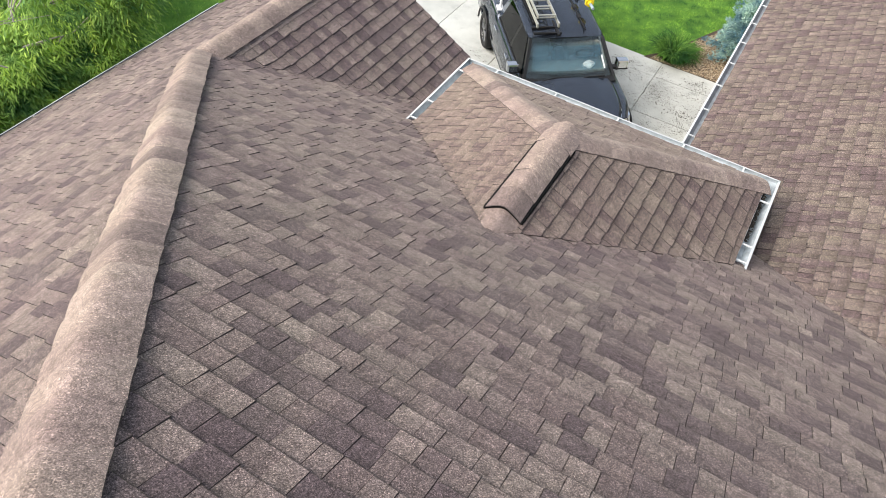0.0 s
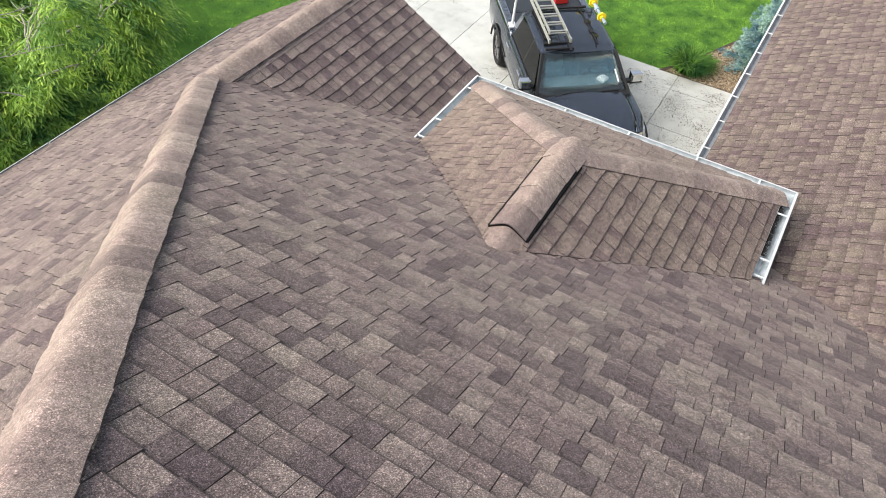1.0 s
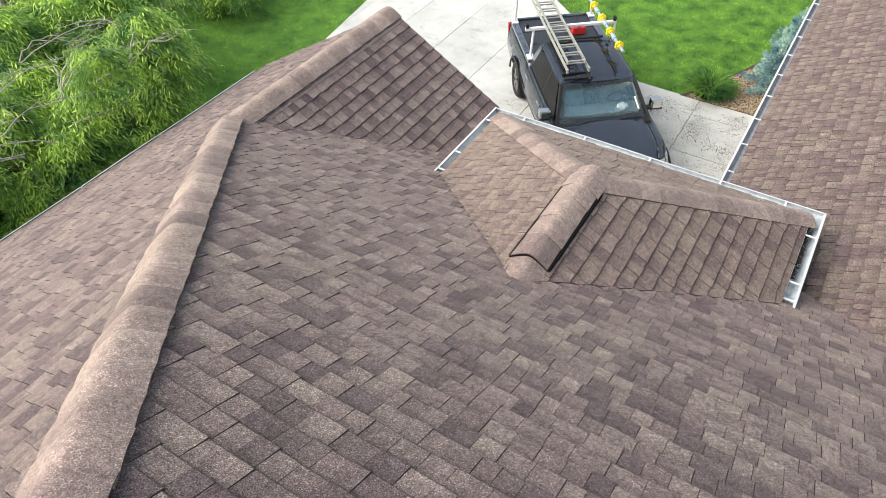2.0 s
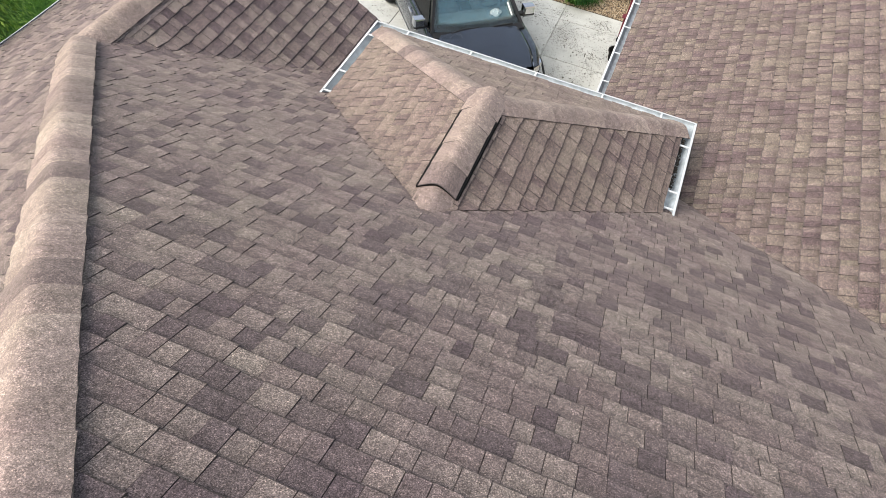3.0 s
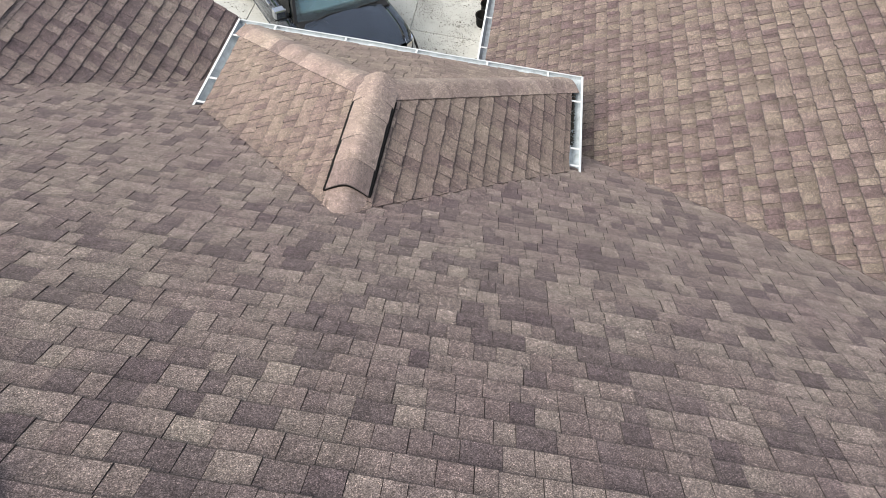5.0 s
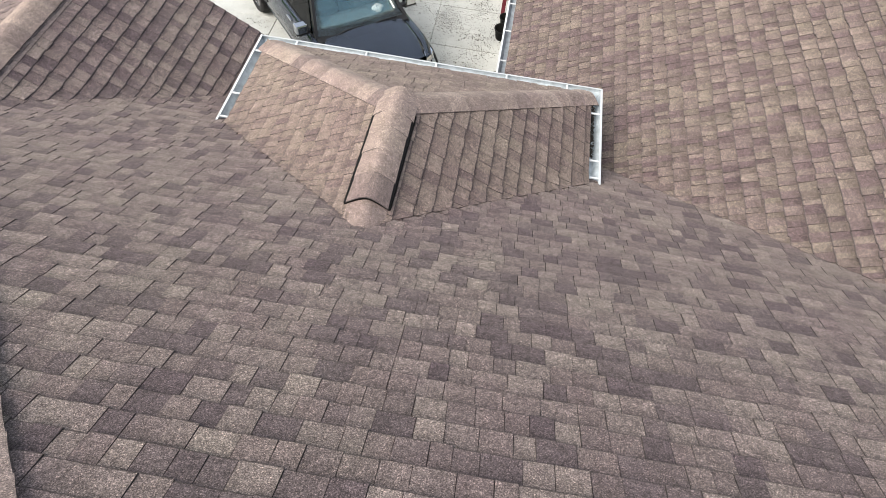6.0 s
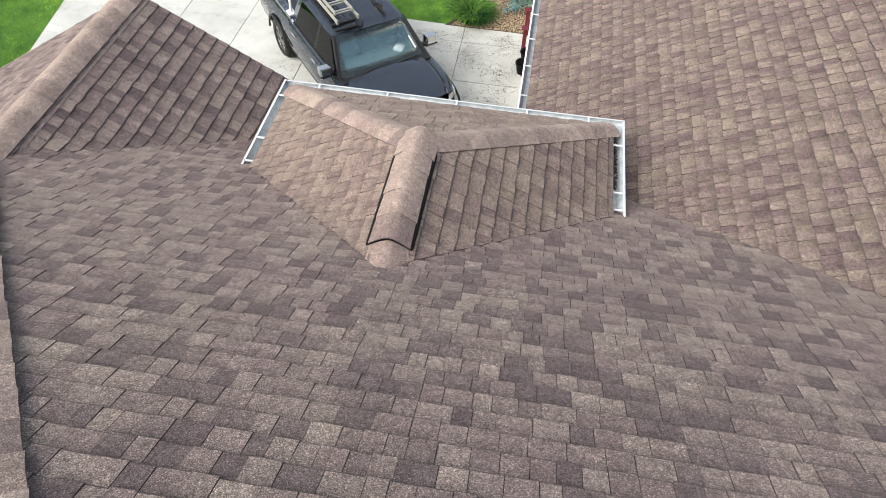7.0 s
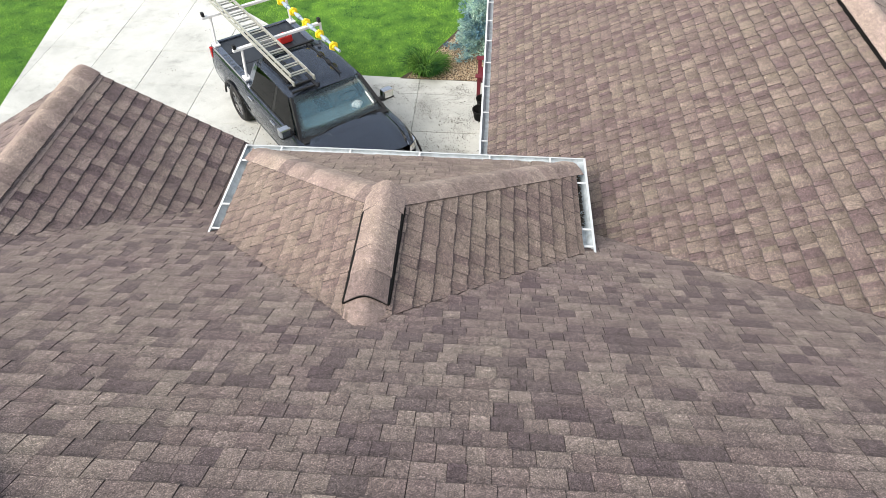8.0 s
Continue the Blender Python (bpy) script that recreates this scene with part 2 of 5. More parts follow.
# ---- the roof: one pitch of 7 in 12 throughout ----
P = 7 / 12
K = math.hypot(1, P)
X_WING, Z_WING, Y_RAKE = -3.548, -0.511, 3.562
PORCH_W, PORCH_L = 1.598, 1.221
Z_PORCH = -P * PORCH_W
X_RIGHT, X_RIDGE = 0.76, 4.31
Z_RIDGE_R = -1.2 + P * (X_RIDGE - 1.955)
Y_TOP = -4.1
Y_BACK = -9.0
X_LEFT = -5.95
LEFT_DROP = 0.06
Y_EAVE = 3.45
GROUND = -4.29
YARD = 0.914


def yard(x, y):
    """A place on the ground, from the plan of the yard drawn round the corner of the house."""
    return 0.95 + YARD * (x - 0.95), -2.55 + YARD * (y + 2.55)


def clip(poly, a, b, c):
    """Keeps the part of a polygon where a*u + b*v <= c."""
    out = []
    for i, p in enumerate(poly):
        q = poly[(i + 1) % len(poly)]
        dp, dq = a * p[0] + b * p[1] - c, a * q[0] + b * q[1] - c
        if dp <= 0:
            out.append(p)
        if dp * dq < 0:
            s = dp / (dp - dq)
            out.append((p[0] + s * (q[0] - p[0]), p[1] + s * (q[1] - p[1])))
    return out


def clip_to(poly, shape):
    """Clips poly to the convex shape (counter-clockwise)."""
    for i, p in enumerate(shape):
        q = shape[(i + 1) % len(shape)]
        a, b = q[1] - p[1], p[0] - q[0]
        poly = clip(poly, a, b, a * p[0] + b * p[1])
        if len(poly) < 3:
            return []
    return poly


def finer(poly, step=0.045):
    """The same polygon with more points along its edges."""
    out = []
    for p, q in zip(poly, poly[1:] + poly[:1]):
        n = max(1, round(math.hypot(q[0] - p[0], q[1] - p[1]) / step))
        out += [(p[0] + (q[0] - p[0]) * i / n, p[1] + (q[1] - p[1]) * i / n) for i in range(n)]
    return out


def area(poly):
    return 0.5 * sum(p[0] * q[1] - q[0] * p[1] for p, q in zip(poly, poly[1:] + poly[:1]))


def slope_frame(up, z0):
    """For a slope that rises along the plan direction up, with height z0 above the plan's origin: its frame, and how to put a plan point in it."""
    ux, uy = up
    along, rise, normal = Vector((uy, -ux, 0)), Vector((ux, uy, P)) / K, Vector((-P * ux, -P * uy, 1)) / K
    frame_m = Matrix.Translation((0, 0, z0)) @ Matrix((along, rise, normal)).transposed().to_4x4()
    return frame_m, lambda x, y: (x * uy - y * ux, (x * ux + y * uy) * K)


PIECES = {}
WIDTHS = [0.085, 0.100, 0.115, 0.130, 0.155]
LIFTS = [0.0095, 0.0140]
LEAN, RIM_WIDTH = 0.002, 0.0060
GAP, TAPER = 0.0010, 0.0010


def piece_mesh(width, lift, course, rim, face):
    """One tab; rim is the material slot of the dark shade strip along its butt."""
    key = (width, lift, course, rim, face.name)
    if key not in PIECES:
        g, top = GAP, course + 0.035
        b = GAP + (TAPER if lift > LIFTS[0] else 0.0)
        v = [(b, -LEAN, 0.0), (width - b, -LEAN, 0.0), (width - g, top, -0.004), (g, top, -0.004),
             (b, 0, lift - 0.002), (width - b, 0.0, lift - 0.002), (width - g, top, 0.0005), (g, top, 0.0005), (b, RIM_WIDTH, lift), (width - b, RIM_WIDTH, lift)]
        f = [(8, 9, 6, 7), (0, 1, 5, 4), (1, 2, 6, 9, 5), (3, 0, 4, 8, 7), (4, 5, 9, 8)]
        me = bpy.data.meshes.new("shingle")
        me.from_pydata(v, [], f)
        me.materials.append(face)
        me.materials.append(SHINGLE_EDGE)
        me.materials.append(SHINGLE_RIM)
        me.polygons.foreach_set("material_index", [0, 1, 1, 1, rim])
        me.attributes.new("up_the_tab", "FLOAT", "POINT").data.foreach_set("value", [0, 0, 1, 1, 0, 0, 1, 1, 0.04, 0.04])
        PIECES[key] = me
    return PIECES[key]


LATER = []


def fold(x, y):
    """How far the woven valleys beside the small roof and under the gabled wing lift the shingles that are bent through them."""
    def soft_knee(apart, reach=0.12):
        h = max(0.0, reach - abs(apart)) / reach
        return h * h * reach / 4

    side = abs(x)
    by_porch = soft_knee(P * (side - y)) * max(0.0, min(1.0, side / 0.25, (1.80 - side) / 0.2))
    by_wing = soft_knee(P * (x - X_WING - y) - Z_WING) * max(0.0, min(1.0, (x - X_WING) / 0.3, (-0.7 - x) / 0.2))
    return max(by_porch, by_wing)


def shingle_slope(name, label, up, z0, plan, seed, near=None, skip=None, course=0.1325, narrow=0.86, phase=None, rim=1, skin=None, woven=False, uneven=1.0):
    """A roof slope over the convex plan polygon: the boarded deck, and its courses of laminated shingles."""
    rng = random.Random(seed)
    frame_m, put = slope_frame(up, z0)
    shape = [put(*p) for p in plan]
    if area(shape) < 0:
        shape = shape[::-1]
    roof = extrude_poly(name, [frame_m @ Vector((a, s, -0.004)) for a, s in shape], (0, 0, -0.14), skin or SHINGLE)
    tagged(roof, label, "roof", kind="structure")
    LATER.append((roof, frame_m, put, shape, rng, near, skip, course, narrow, phase, rim, skin or SHINGLE, woven, uneven))
    return roof


def lay_shingles():
    """Lays the shingles last: single ones where the walk passes close, joined ones beyond."""
    for roof, frame_m, put, shape, rng, near, skip, course, narrow, phase, rim, skin, woven, uneven in LATER:
        lo_a, hi_a = min(p[0] for p in shape), max(p[0] for p in shape)
        lo_s, hi_s = min(p[1] for p in shape), max(p[1] for p in shape)
        verts, faces, slots, ups, single = [], [], [], [], 0
        if phase is not None:
            lo_s -= (lo_s - phase) % course
        for row in range(int((hi_s - lo_s) / course) + 2):
            s0 = lo_s + row * course
            a = lo_a - rng.uniform(0, 0.25)
            last = 0
            while a < hi_a:
                width = rng.choice(WIDTHS) * narrow
                tall = rng.random() < (0.75 if last == 0 else 0.30)
                last = int(tall)
                lift = LIFTS[last] * uneven
                ds = rng.uniform(-0.005, 0.005) * uneven
                tilt = rng.uniform(-0.016, 0.016) * uneven
                rect = [(a, s0 + ds), (a + width, s0 + ds), (a + width, s0 + course + 0.035), (a, s0 + course + 0.035)]
                poly = clip_to(rect, shape)
                a0, a = a, a + width
                if len(poly) < 3 or area(poly) < 0.0015:
                    continue
                middle = frame_m @ Vector((sum(p[0] for p in poly) / len(poly), sum(p[1] for p in poly) / len(poly), 0))
                if skip and skip(middle.x, middle.y):
                    continue
                bent = woven and max(fold(*(frame_m @ Vector((*p, 0))).xy) for p in poly) > 0.0004
                if near and near(middle.x, middle.y) and single < 300 and not bent and area(poly) > area(rect) - 1e-6:
                    ob = new("shingle", piece_mesh(width, lift, course, rim, skin))
                    ob.parent = roof
                    ob.matrix_local = frame_m @ Matrix.Translation((a0, s0 + ds, 0)) @ Matrix.Rotation(rng.uniform(-0.008, 0.008), 4, "Z") @ Matrix.Translation((width / 2, 0, 0.001)) @ Matrix.Rotation(-tilt, 4, "Y") @ Matrix.Translation((-width / 2, 0, 0))
                    single += 1
                    continue
                if bent:
                    poly = finer(poly)
                # the weathered face, the dark strip painted for shade along the butt, and the cut edges
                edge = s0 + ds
                face = clip(poly, 0, -1, -(edge + RIM_WIDTH))
                strip = clip(poly, 0, 1, edge + RIM_WIDTH)
                mid = a0 + width / 2
                n = len(verts)

                def climb(p):
                    return max(0.0, min(1.0, (p[1] - s0) / (course + 0.035)))

                def lay(p, low):
                    f = climb(p)
                    inset = GAP + (TAPER * (1 - f) if last else 0.0)
                    pa = p[0] + inset if p[0] < mid else p[0] - inset
                    z = lift * (1 - f) + 0.0015 + tilt * (pa - mid) - (0.002 if p[1] < edge + 1e-4 else 0.0)
                    if low:
                        at = frame_m @ (Vector((pa, p[1] - LEAN, 0.0)) if p[1] < edge + 1e-4 else Vector((pa, p[1], -0.004)))
                    else:
                        at = frame_m @ Vector((pa, p[1], z))
                    if bent:
                        at.z += fold(at.x, at.y)
                    return at

                m = len(poly)
                verts += [lay(p, True) for p in poly] + [lay(p, False) for p in poly]
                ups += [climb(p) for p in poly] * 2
                faces += [(n + i, n + (i + 1) % m, n + m + (i + 1) % m, n + m + i) for i in range(m)]
                for p, q in zip(poly, poly[1:] + poly[:1]):
                    cut = abs(p[0] - q[0]) > 1e-4 and abs(p[1] - q[1]) > 1e-4
                    slots.append(2 if cut else 1)
                where = {(round(p[0], 6), round(p[1], 6)): n + m + i for i, p in enumerate(poly)}
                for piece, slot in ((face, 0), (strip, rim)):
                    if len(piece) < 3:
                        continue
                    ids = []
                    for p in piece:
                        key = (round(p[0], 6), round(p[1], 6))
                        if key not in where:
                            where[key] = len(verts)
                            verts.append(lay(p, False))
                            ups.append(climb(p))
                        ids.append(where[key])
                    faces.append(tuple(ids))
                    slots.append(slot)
        rest = obj("shingles", verts, faces, skin)
        rest.data.materials.append(SHINGLE_EDGE)
        rest.data.materials.append(SHINGLE_RIM)
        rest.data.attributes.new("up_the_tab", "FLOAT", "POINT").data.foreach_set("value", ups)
        rest.data.polygons.foreach_set("material_index", slots)
        rest.parent = roof
        tagged(rest, kind="stuff")


def cap_mesh(name, half, fall, length, lift, butt, thick=0.005, arch=0.016, bow=0.0, steep=0.0):
    """One bent cap shingle: it runs along +y, its butt at y = 0, over a ridge whose sides fall by fall per metre."""
    n = 10
    m = n + 1

    def ring(y, extra, low):
        out = []
        f = max(0.0, y / length)
        wide = half * (1 - 0.05 * f)
        swell = bow * math.sin(math.pi * min(1.0, f * 1.25))
        for i in range(m):
            s = -1 + 2 * i / n
            out.append((s * wide, y, -fall * wide * 1.186 * (math.sqrt(s * s + 0.10) - 0.3162) - (steep * wide * s if s > 0 else 0.0) + lift + extra + swell + arch * (1 - s * s) - low))
        return out

    # the weathered face has points of its own, so that its shading does not run into the cut edges
    steps = 5
    verts, faces = [], []
    for k in range(steps + 1):
        verts += ring(length * k / steps, butt * (1 - k / steps), 0.0)
    for k in range(steps):
        faces += [(k * m + i, k * m + i + 1, (k + 1) * m + i + 1, (k + 1) * m + i) for i in range(n)]
    shown = len(faces)
    a = len(verts)
    for k in range(steps + 1):
        verts += ring(length * k / steps, butt * (1 - k / steps), 0.0003)
        verts += ring(length * k / steps - (0.004 if k == 0 else 0), butt * (1 - k / steps), thick)
    for k in range(steps):
        p, q = a + 2 * k * m, a + 2 * (k + 1) * m
        faces.append((p, q, q + m, p + m))
        faces.append((p + n, p + m + n, q + m + n, q + n))
        faces += [(p + m + i + 1, p + m + i, q + m + i, q + m + i + 1) for i in range(n)]
    faces += [(a + i + 1, a + i, a + m + i, a + m + i + 1) for i in range(n)]
    me = bpy.data.meshes.new(name)
    me.from_pydata(verts, [], faces)
    me.materials.append(CAP_SHINGLE)
    me.materials.append(SHINGLE_EDGE)
    me.polygons.foreach_set("use_smooth", [i < shown for i in range(len(faces))])
    me.polygons.foreach_set("material_index", [0 if i < shown else 1 for i in range(len(faces))])
    return me


def cap_run(parent, start, end, half, fall, seed, lift=0.010, reveal=0.205, butt=0.012, arch=0.016, jitter=1.0, bow=0.003, steep=0.0):
    """Cap shingles from start to end, each one lapping over the one before it."""
    rng = random.Random(seed)
    start, end = Vector(start), Vector(end)
    way = end - start
    count = max(1, round(way.length / reveal))
    reveal = way.length / count
    me = cap_mesh("cap_shingle", half, fall, reveal + 0.06, lift, butt, arch=arch, bow=bow, steep=steep)
    side = way.cross(Vector((0, 0, 1))).normalized()
    y = way.normalized()
    turn = Matrix((side, y, side.cross(y))).transposed().to_4x4()
    for i in range(count):
        ob = new("cap_shingle", me)
        ob.parent = parent
        ob.matrix_local = (Matrix.Translation(start + y * (reveal * i)) @ turn @
                           pose(jitter * rng.uniform(-0.0015, 0.0015), 0, 0, 0, 0, jitter * rng.uniform(-0.25, 0.25)))


under_porch = lambda x, y: abs(x) < 1.62 and y - 0.12 > abs(x)
wj = (X_WING, -Z_WING / P)
hip_x = lambda y: X_WING - (y - wj[1])

# the main slope falls away from the main ridge; it is cut along the hip on one side and the valleys on the other
main = shingle_slope("roof_main", "brown laminated asphalt shingle main roof slope", (0, -1), 0.0,
                     [(hip_x(Y_TOP), Y_TOP), wj, (wj[0] + (Y_EAVE - wj[1]), Y_EAVE), (4.013 - Y_EAVE, Y_EAVE), (4.013 - Y_TOP, Y_TOP)], 11,
                     near=lambda x, y: -0.2 < x < 1.8 and -1.85 < y < -0.30, skip=under_porch, course=0.130, narrow=0.97, rim=2, woven=True)
shingle_slope("roof_main_beyond", "brown shingle main slope beyond the long wing", (0, -1), 0.0,
              [(4.013 - Y_TOP, Y_TOP), (X_RIDGE, 4.013 - X_RIDGE), (8.6, 8.6 - 2 * X_RIDGE + 4.013), (8.6, Y_TOP)], 20)
left = shingle_slope("roof_left_slope", "sunlit tan brown shingle slope above the gutter by the trees", (1, 0), Z_WING - LEFT_DROP - P * X_WING,
                     [(X_LEFT, -9.0), (X_LEFT, wj[1]), wj, (hip_x(Y_TOP), Y_TOP), (hip_x(Y_TOP) + Y_BACK - Y_TOP, Y_BACK)], 12,
                     near=lambda x, y: -3.4 < x < -0.8 and -2.4 < y < -0.2, rim=2)
shingle_slope("roof_wing_left_slope", "sunlit tan brown shingle slope of the gabled wing", (1, 0), Z_WING - LEFT_DROP - P * X_WING,
              [(X_LEFT, wj[1]), (X_LEFT, Y_RAKE), (X_WING, Y_RAKE), wj], 31, rim=2)
wing = shingle_slope("roof_wing_slope", "shaded brown shingle slope of the gabled wing", (-1, 0), Z_WING + P * X_WING,
                     [wj, (wj[0] + (Y_RAKE - wj[1]), Y_RAKE), (X_WING, Y_RAKE)], 13, near=lambda x, y: True, woven=True)
porch_left = shingle_slope("roof_porch_left", "tan brown shingle side slope of the small hipped roof", (1, 0), 0.0,
                           [(-PORCH_W, PORCH_W), (0, 0), (0, PORCH_L), (-PORCH_W, PORCH_L + PORCH_W)], 14, near=lambda x, y: True, narrow=0.60, rim=2, skin=PORCH_SHINGLE, woven=True)
shingle_slope("roof_porch_right", "brown shingle side slope of the small hipped roof", (-1, 0), 0.0,
                            [(PORCH_W, PORCH_W), (PORCH_W, PORCH_L + PORCH_W), (0, PORCH_L), (0, 0)], 15, near=lambda x, y: True, narrow=0.80, phase=-0.33, rim=2, skin=PORCH_SHINGLE, woven=True)
porch_front = shingle_slope("roof_porch_front", "narrow tan shingle front slope of the small hipped roof", (0, -1), P * PORCH_L,
                            [(0, PORCH_L), (PORCH_W, PORCH_L + PORCH_W), (-PORCH_W, PORCH_L + PORCH_W)], 16, near=lambda x, y: True, rim=2, skin=PORCH_SHINGLE)
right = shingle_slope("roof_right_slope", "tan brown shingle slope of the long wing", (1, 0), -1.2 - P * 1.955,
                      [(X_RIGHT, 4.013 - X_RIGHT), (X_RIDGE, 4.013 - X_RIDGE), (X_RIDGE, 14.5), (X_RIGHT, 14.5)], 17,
                      near=lambda x, y: 1.9 < x < 4.0 and 0.6 < y < 3.9, course=0.1332, narrow=0.62, phase=2.203, skin=RIGHT_SHINGLE, uneven=1.5)
shingle_slope("roof_right_far_slope", "far brown shingle slope of the long wing", (-1, 0), Z_RIDGE_R + P * X_RIDGE,
              [(X_RIDGE, 4.013 - X_RIDGE), (8.6, 8.6 - 2 * X_RIDGE + 4.013), (8.6, 14.5), (X_RIDGE, 14.5)], 18)
shingle_slope("roof_back_slope", "brown shingle back slope behind the main ridge", (0, 1), -2 * P * Y_TOP,
                     [(hip_x(Y_TOP), Y_TOP), (hip_x(Y_TOP) + Y_BACK - Y_TOP, Y_BACK), (8.6, Y_BACK), (8.6, Y_TOP)], 19)

# caps on hips and ridges
hip_top = (hip_x(Y_TOP), Y_TOP, -P * Y_TOP)
HS, HU = 0.040, 0.0235
cap_run(main, (wj[0] + 0.02 - HS, wj[1] - 0.02 - HS, Z_WING + 0.02 + HU), (hip_top[0] - HS, hip_top[1] - HS, hip_top[2] + HU), 0.168, 0.84 * P / math.sqrt(2), 21, lift=0.010, arch=0.010, butt=0.014, jitter=2.5, bow=0.010, steep=0.35)
cap_run(main, (hip_x(Y_TOP), Y_TOP, -P * Y_TOP), (8.5, Y_TOP, -P * Y_TOP), 0.15, P, 22, lift=0.02)
cap_run(main, (hip_x(Y_TOP) + Y_BACK - Y_TOP, Y_BACK, P * (Y_BACK - 2 * Y_TOP)), hip_top, 0.168, P / math.sqrt(2), 30, lift=0.010, arch=0.010, butt=0.016)
cap_run(wing, (X_WING, Y_RAKE + 0.01, Z_WING), (X_WING, wj[1] + 0.04, Z_WING + 0.015), 0.170, P, 23, lift=0.006, arch=0.008, butt=0.009, bow=0.006)
corner = PORCH_L + PORCH_W
for sx, seed in ((-1, 24), (1, 25)):
    cap_run(porch_front, (sx * PORCH_W, corner, Z_PORCH), (sx * 0.045, PORCH_L + 0.045, -P * 0.045 + 0.006), 0.135, P / math.sqrt(2), seed, lift=0.009, arch=0.002, butt=0.0035, jitter=0.4)
cap_run(porch_left, (0, 0.02, 0.0), (0, 0.30, 0.0), 0.136, P, 26, lift=0.004, reveal=0.36, arch=0.003, butt=0.003)
cap_run(porch_left, (0, 0.235, 0.0), (0, 1.12, 0.002), 0.138, P, 27, lift=0.030, reveal=0.22, butt=0.002, arch=0.012, bow=0.001)
cap_run(porch_left, (0, 1.07, 0.0), (0, 1.30, -0.020), 0.150, P, 28, lift=0.032, reveal=0.24, butt=0.003, arch=0.010)
cap_run(right, (X_RIDGE, 14.5, Z_RIDGE_R), (X_RIDGE, 4.013 - X_RIDGE, Z_RIDGE_R), 0.16, P, 29, lift=0.045)

# starter strip beside the wing's ridge cap
bm = bmesh.new()
fm, put = slope_frame((-1, 0), Z_WING + P * X_WING)
a0, s0 = put(X_WING + 0.195, wj[1] + 0.22)
a1, s1 = put(X_WING + 0.05, Y_RAKE)
add_box(bm, (min(a0, a1), min(s0, s1), 0.0), (max(a0, a1), max(s0, s1), 0.011), fm)
part("starter_strip", bm, SHINGLE, wing)


def vent(parent, y0, y1, x, z, half_l, half):
    """The black ridge vent under raised caps, with its baffle ribs."""
    bm = bmesh.new()
    for sx, half in ((-1, half_l), (1, half)):
        verts = [bm.verts.new((x + sx * a, y, z - P * a + h)) for y in (y0, y1) for a, h in ((0, 0.004), (half, 0.004), (half, 0.038), (0, 0.040))]
        for f in ((0, 1, 2, 3), (7, 6, 5, 4), (1, 5, 6, 2), (3, 2, 6, 7), (0, 4, 5, 1)):
            bm.faces.new([verts[i] for i in f])
        n = int((y1 - y0) / 0.022)
        for i in range(n):
            yy = y0 + (i + 0.5) * (y1 - y0) / n
            add_box(bm, (x + sx * half - 0.002, yy - 0.004, z - P * half + 0.004), (x + sx * (half + 0.006) + 0.002, yy + 0.004, z - P * half + 0.038))
    return part("ridge_vent", bm, BLACK_PLASTIC, parent, "black plastic ridge vent")


vent(porch_left, 0.240, 1.15, 0, 0, 0.152, 0.147)
vent(right, 4.013 - X_RIDGE + 0.3, 14.4, X_RIDGE, Z_RIDGE_R, 0.150, 0.150)


# ---- gutters ----
PROFILE = [(0.0, 0.0), (0.0, -0.115), (0.070, -0.115), (0.098, -0.072), (0.122, -0.045), (0.126, -0.004), (0.104, 0.002), (0.104, -0.002),
           (0.121, -0.006), (0.117, -0.043), (0.094, -0.068), (0.067, -0.110), (0.005, -0.110), (0.005, 0.0)]


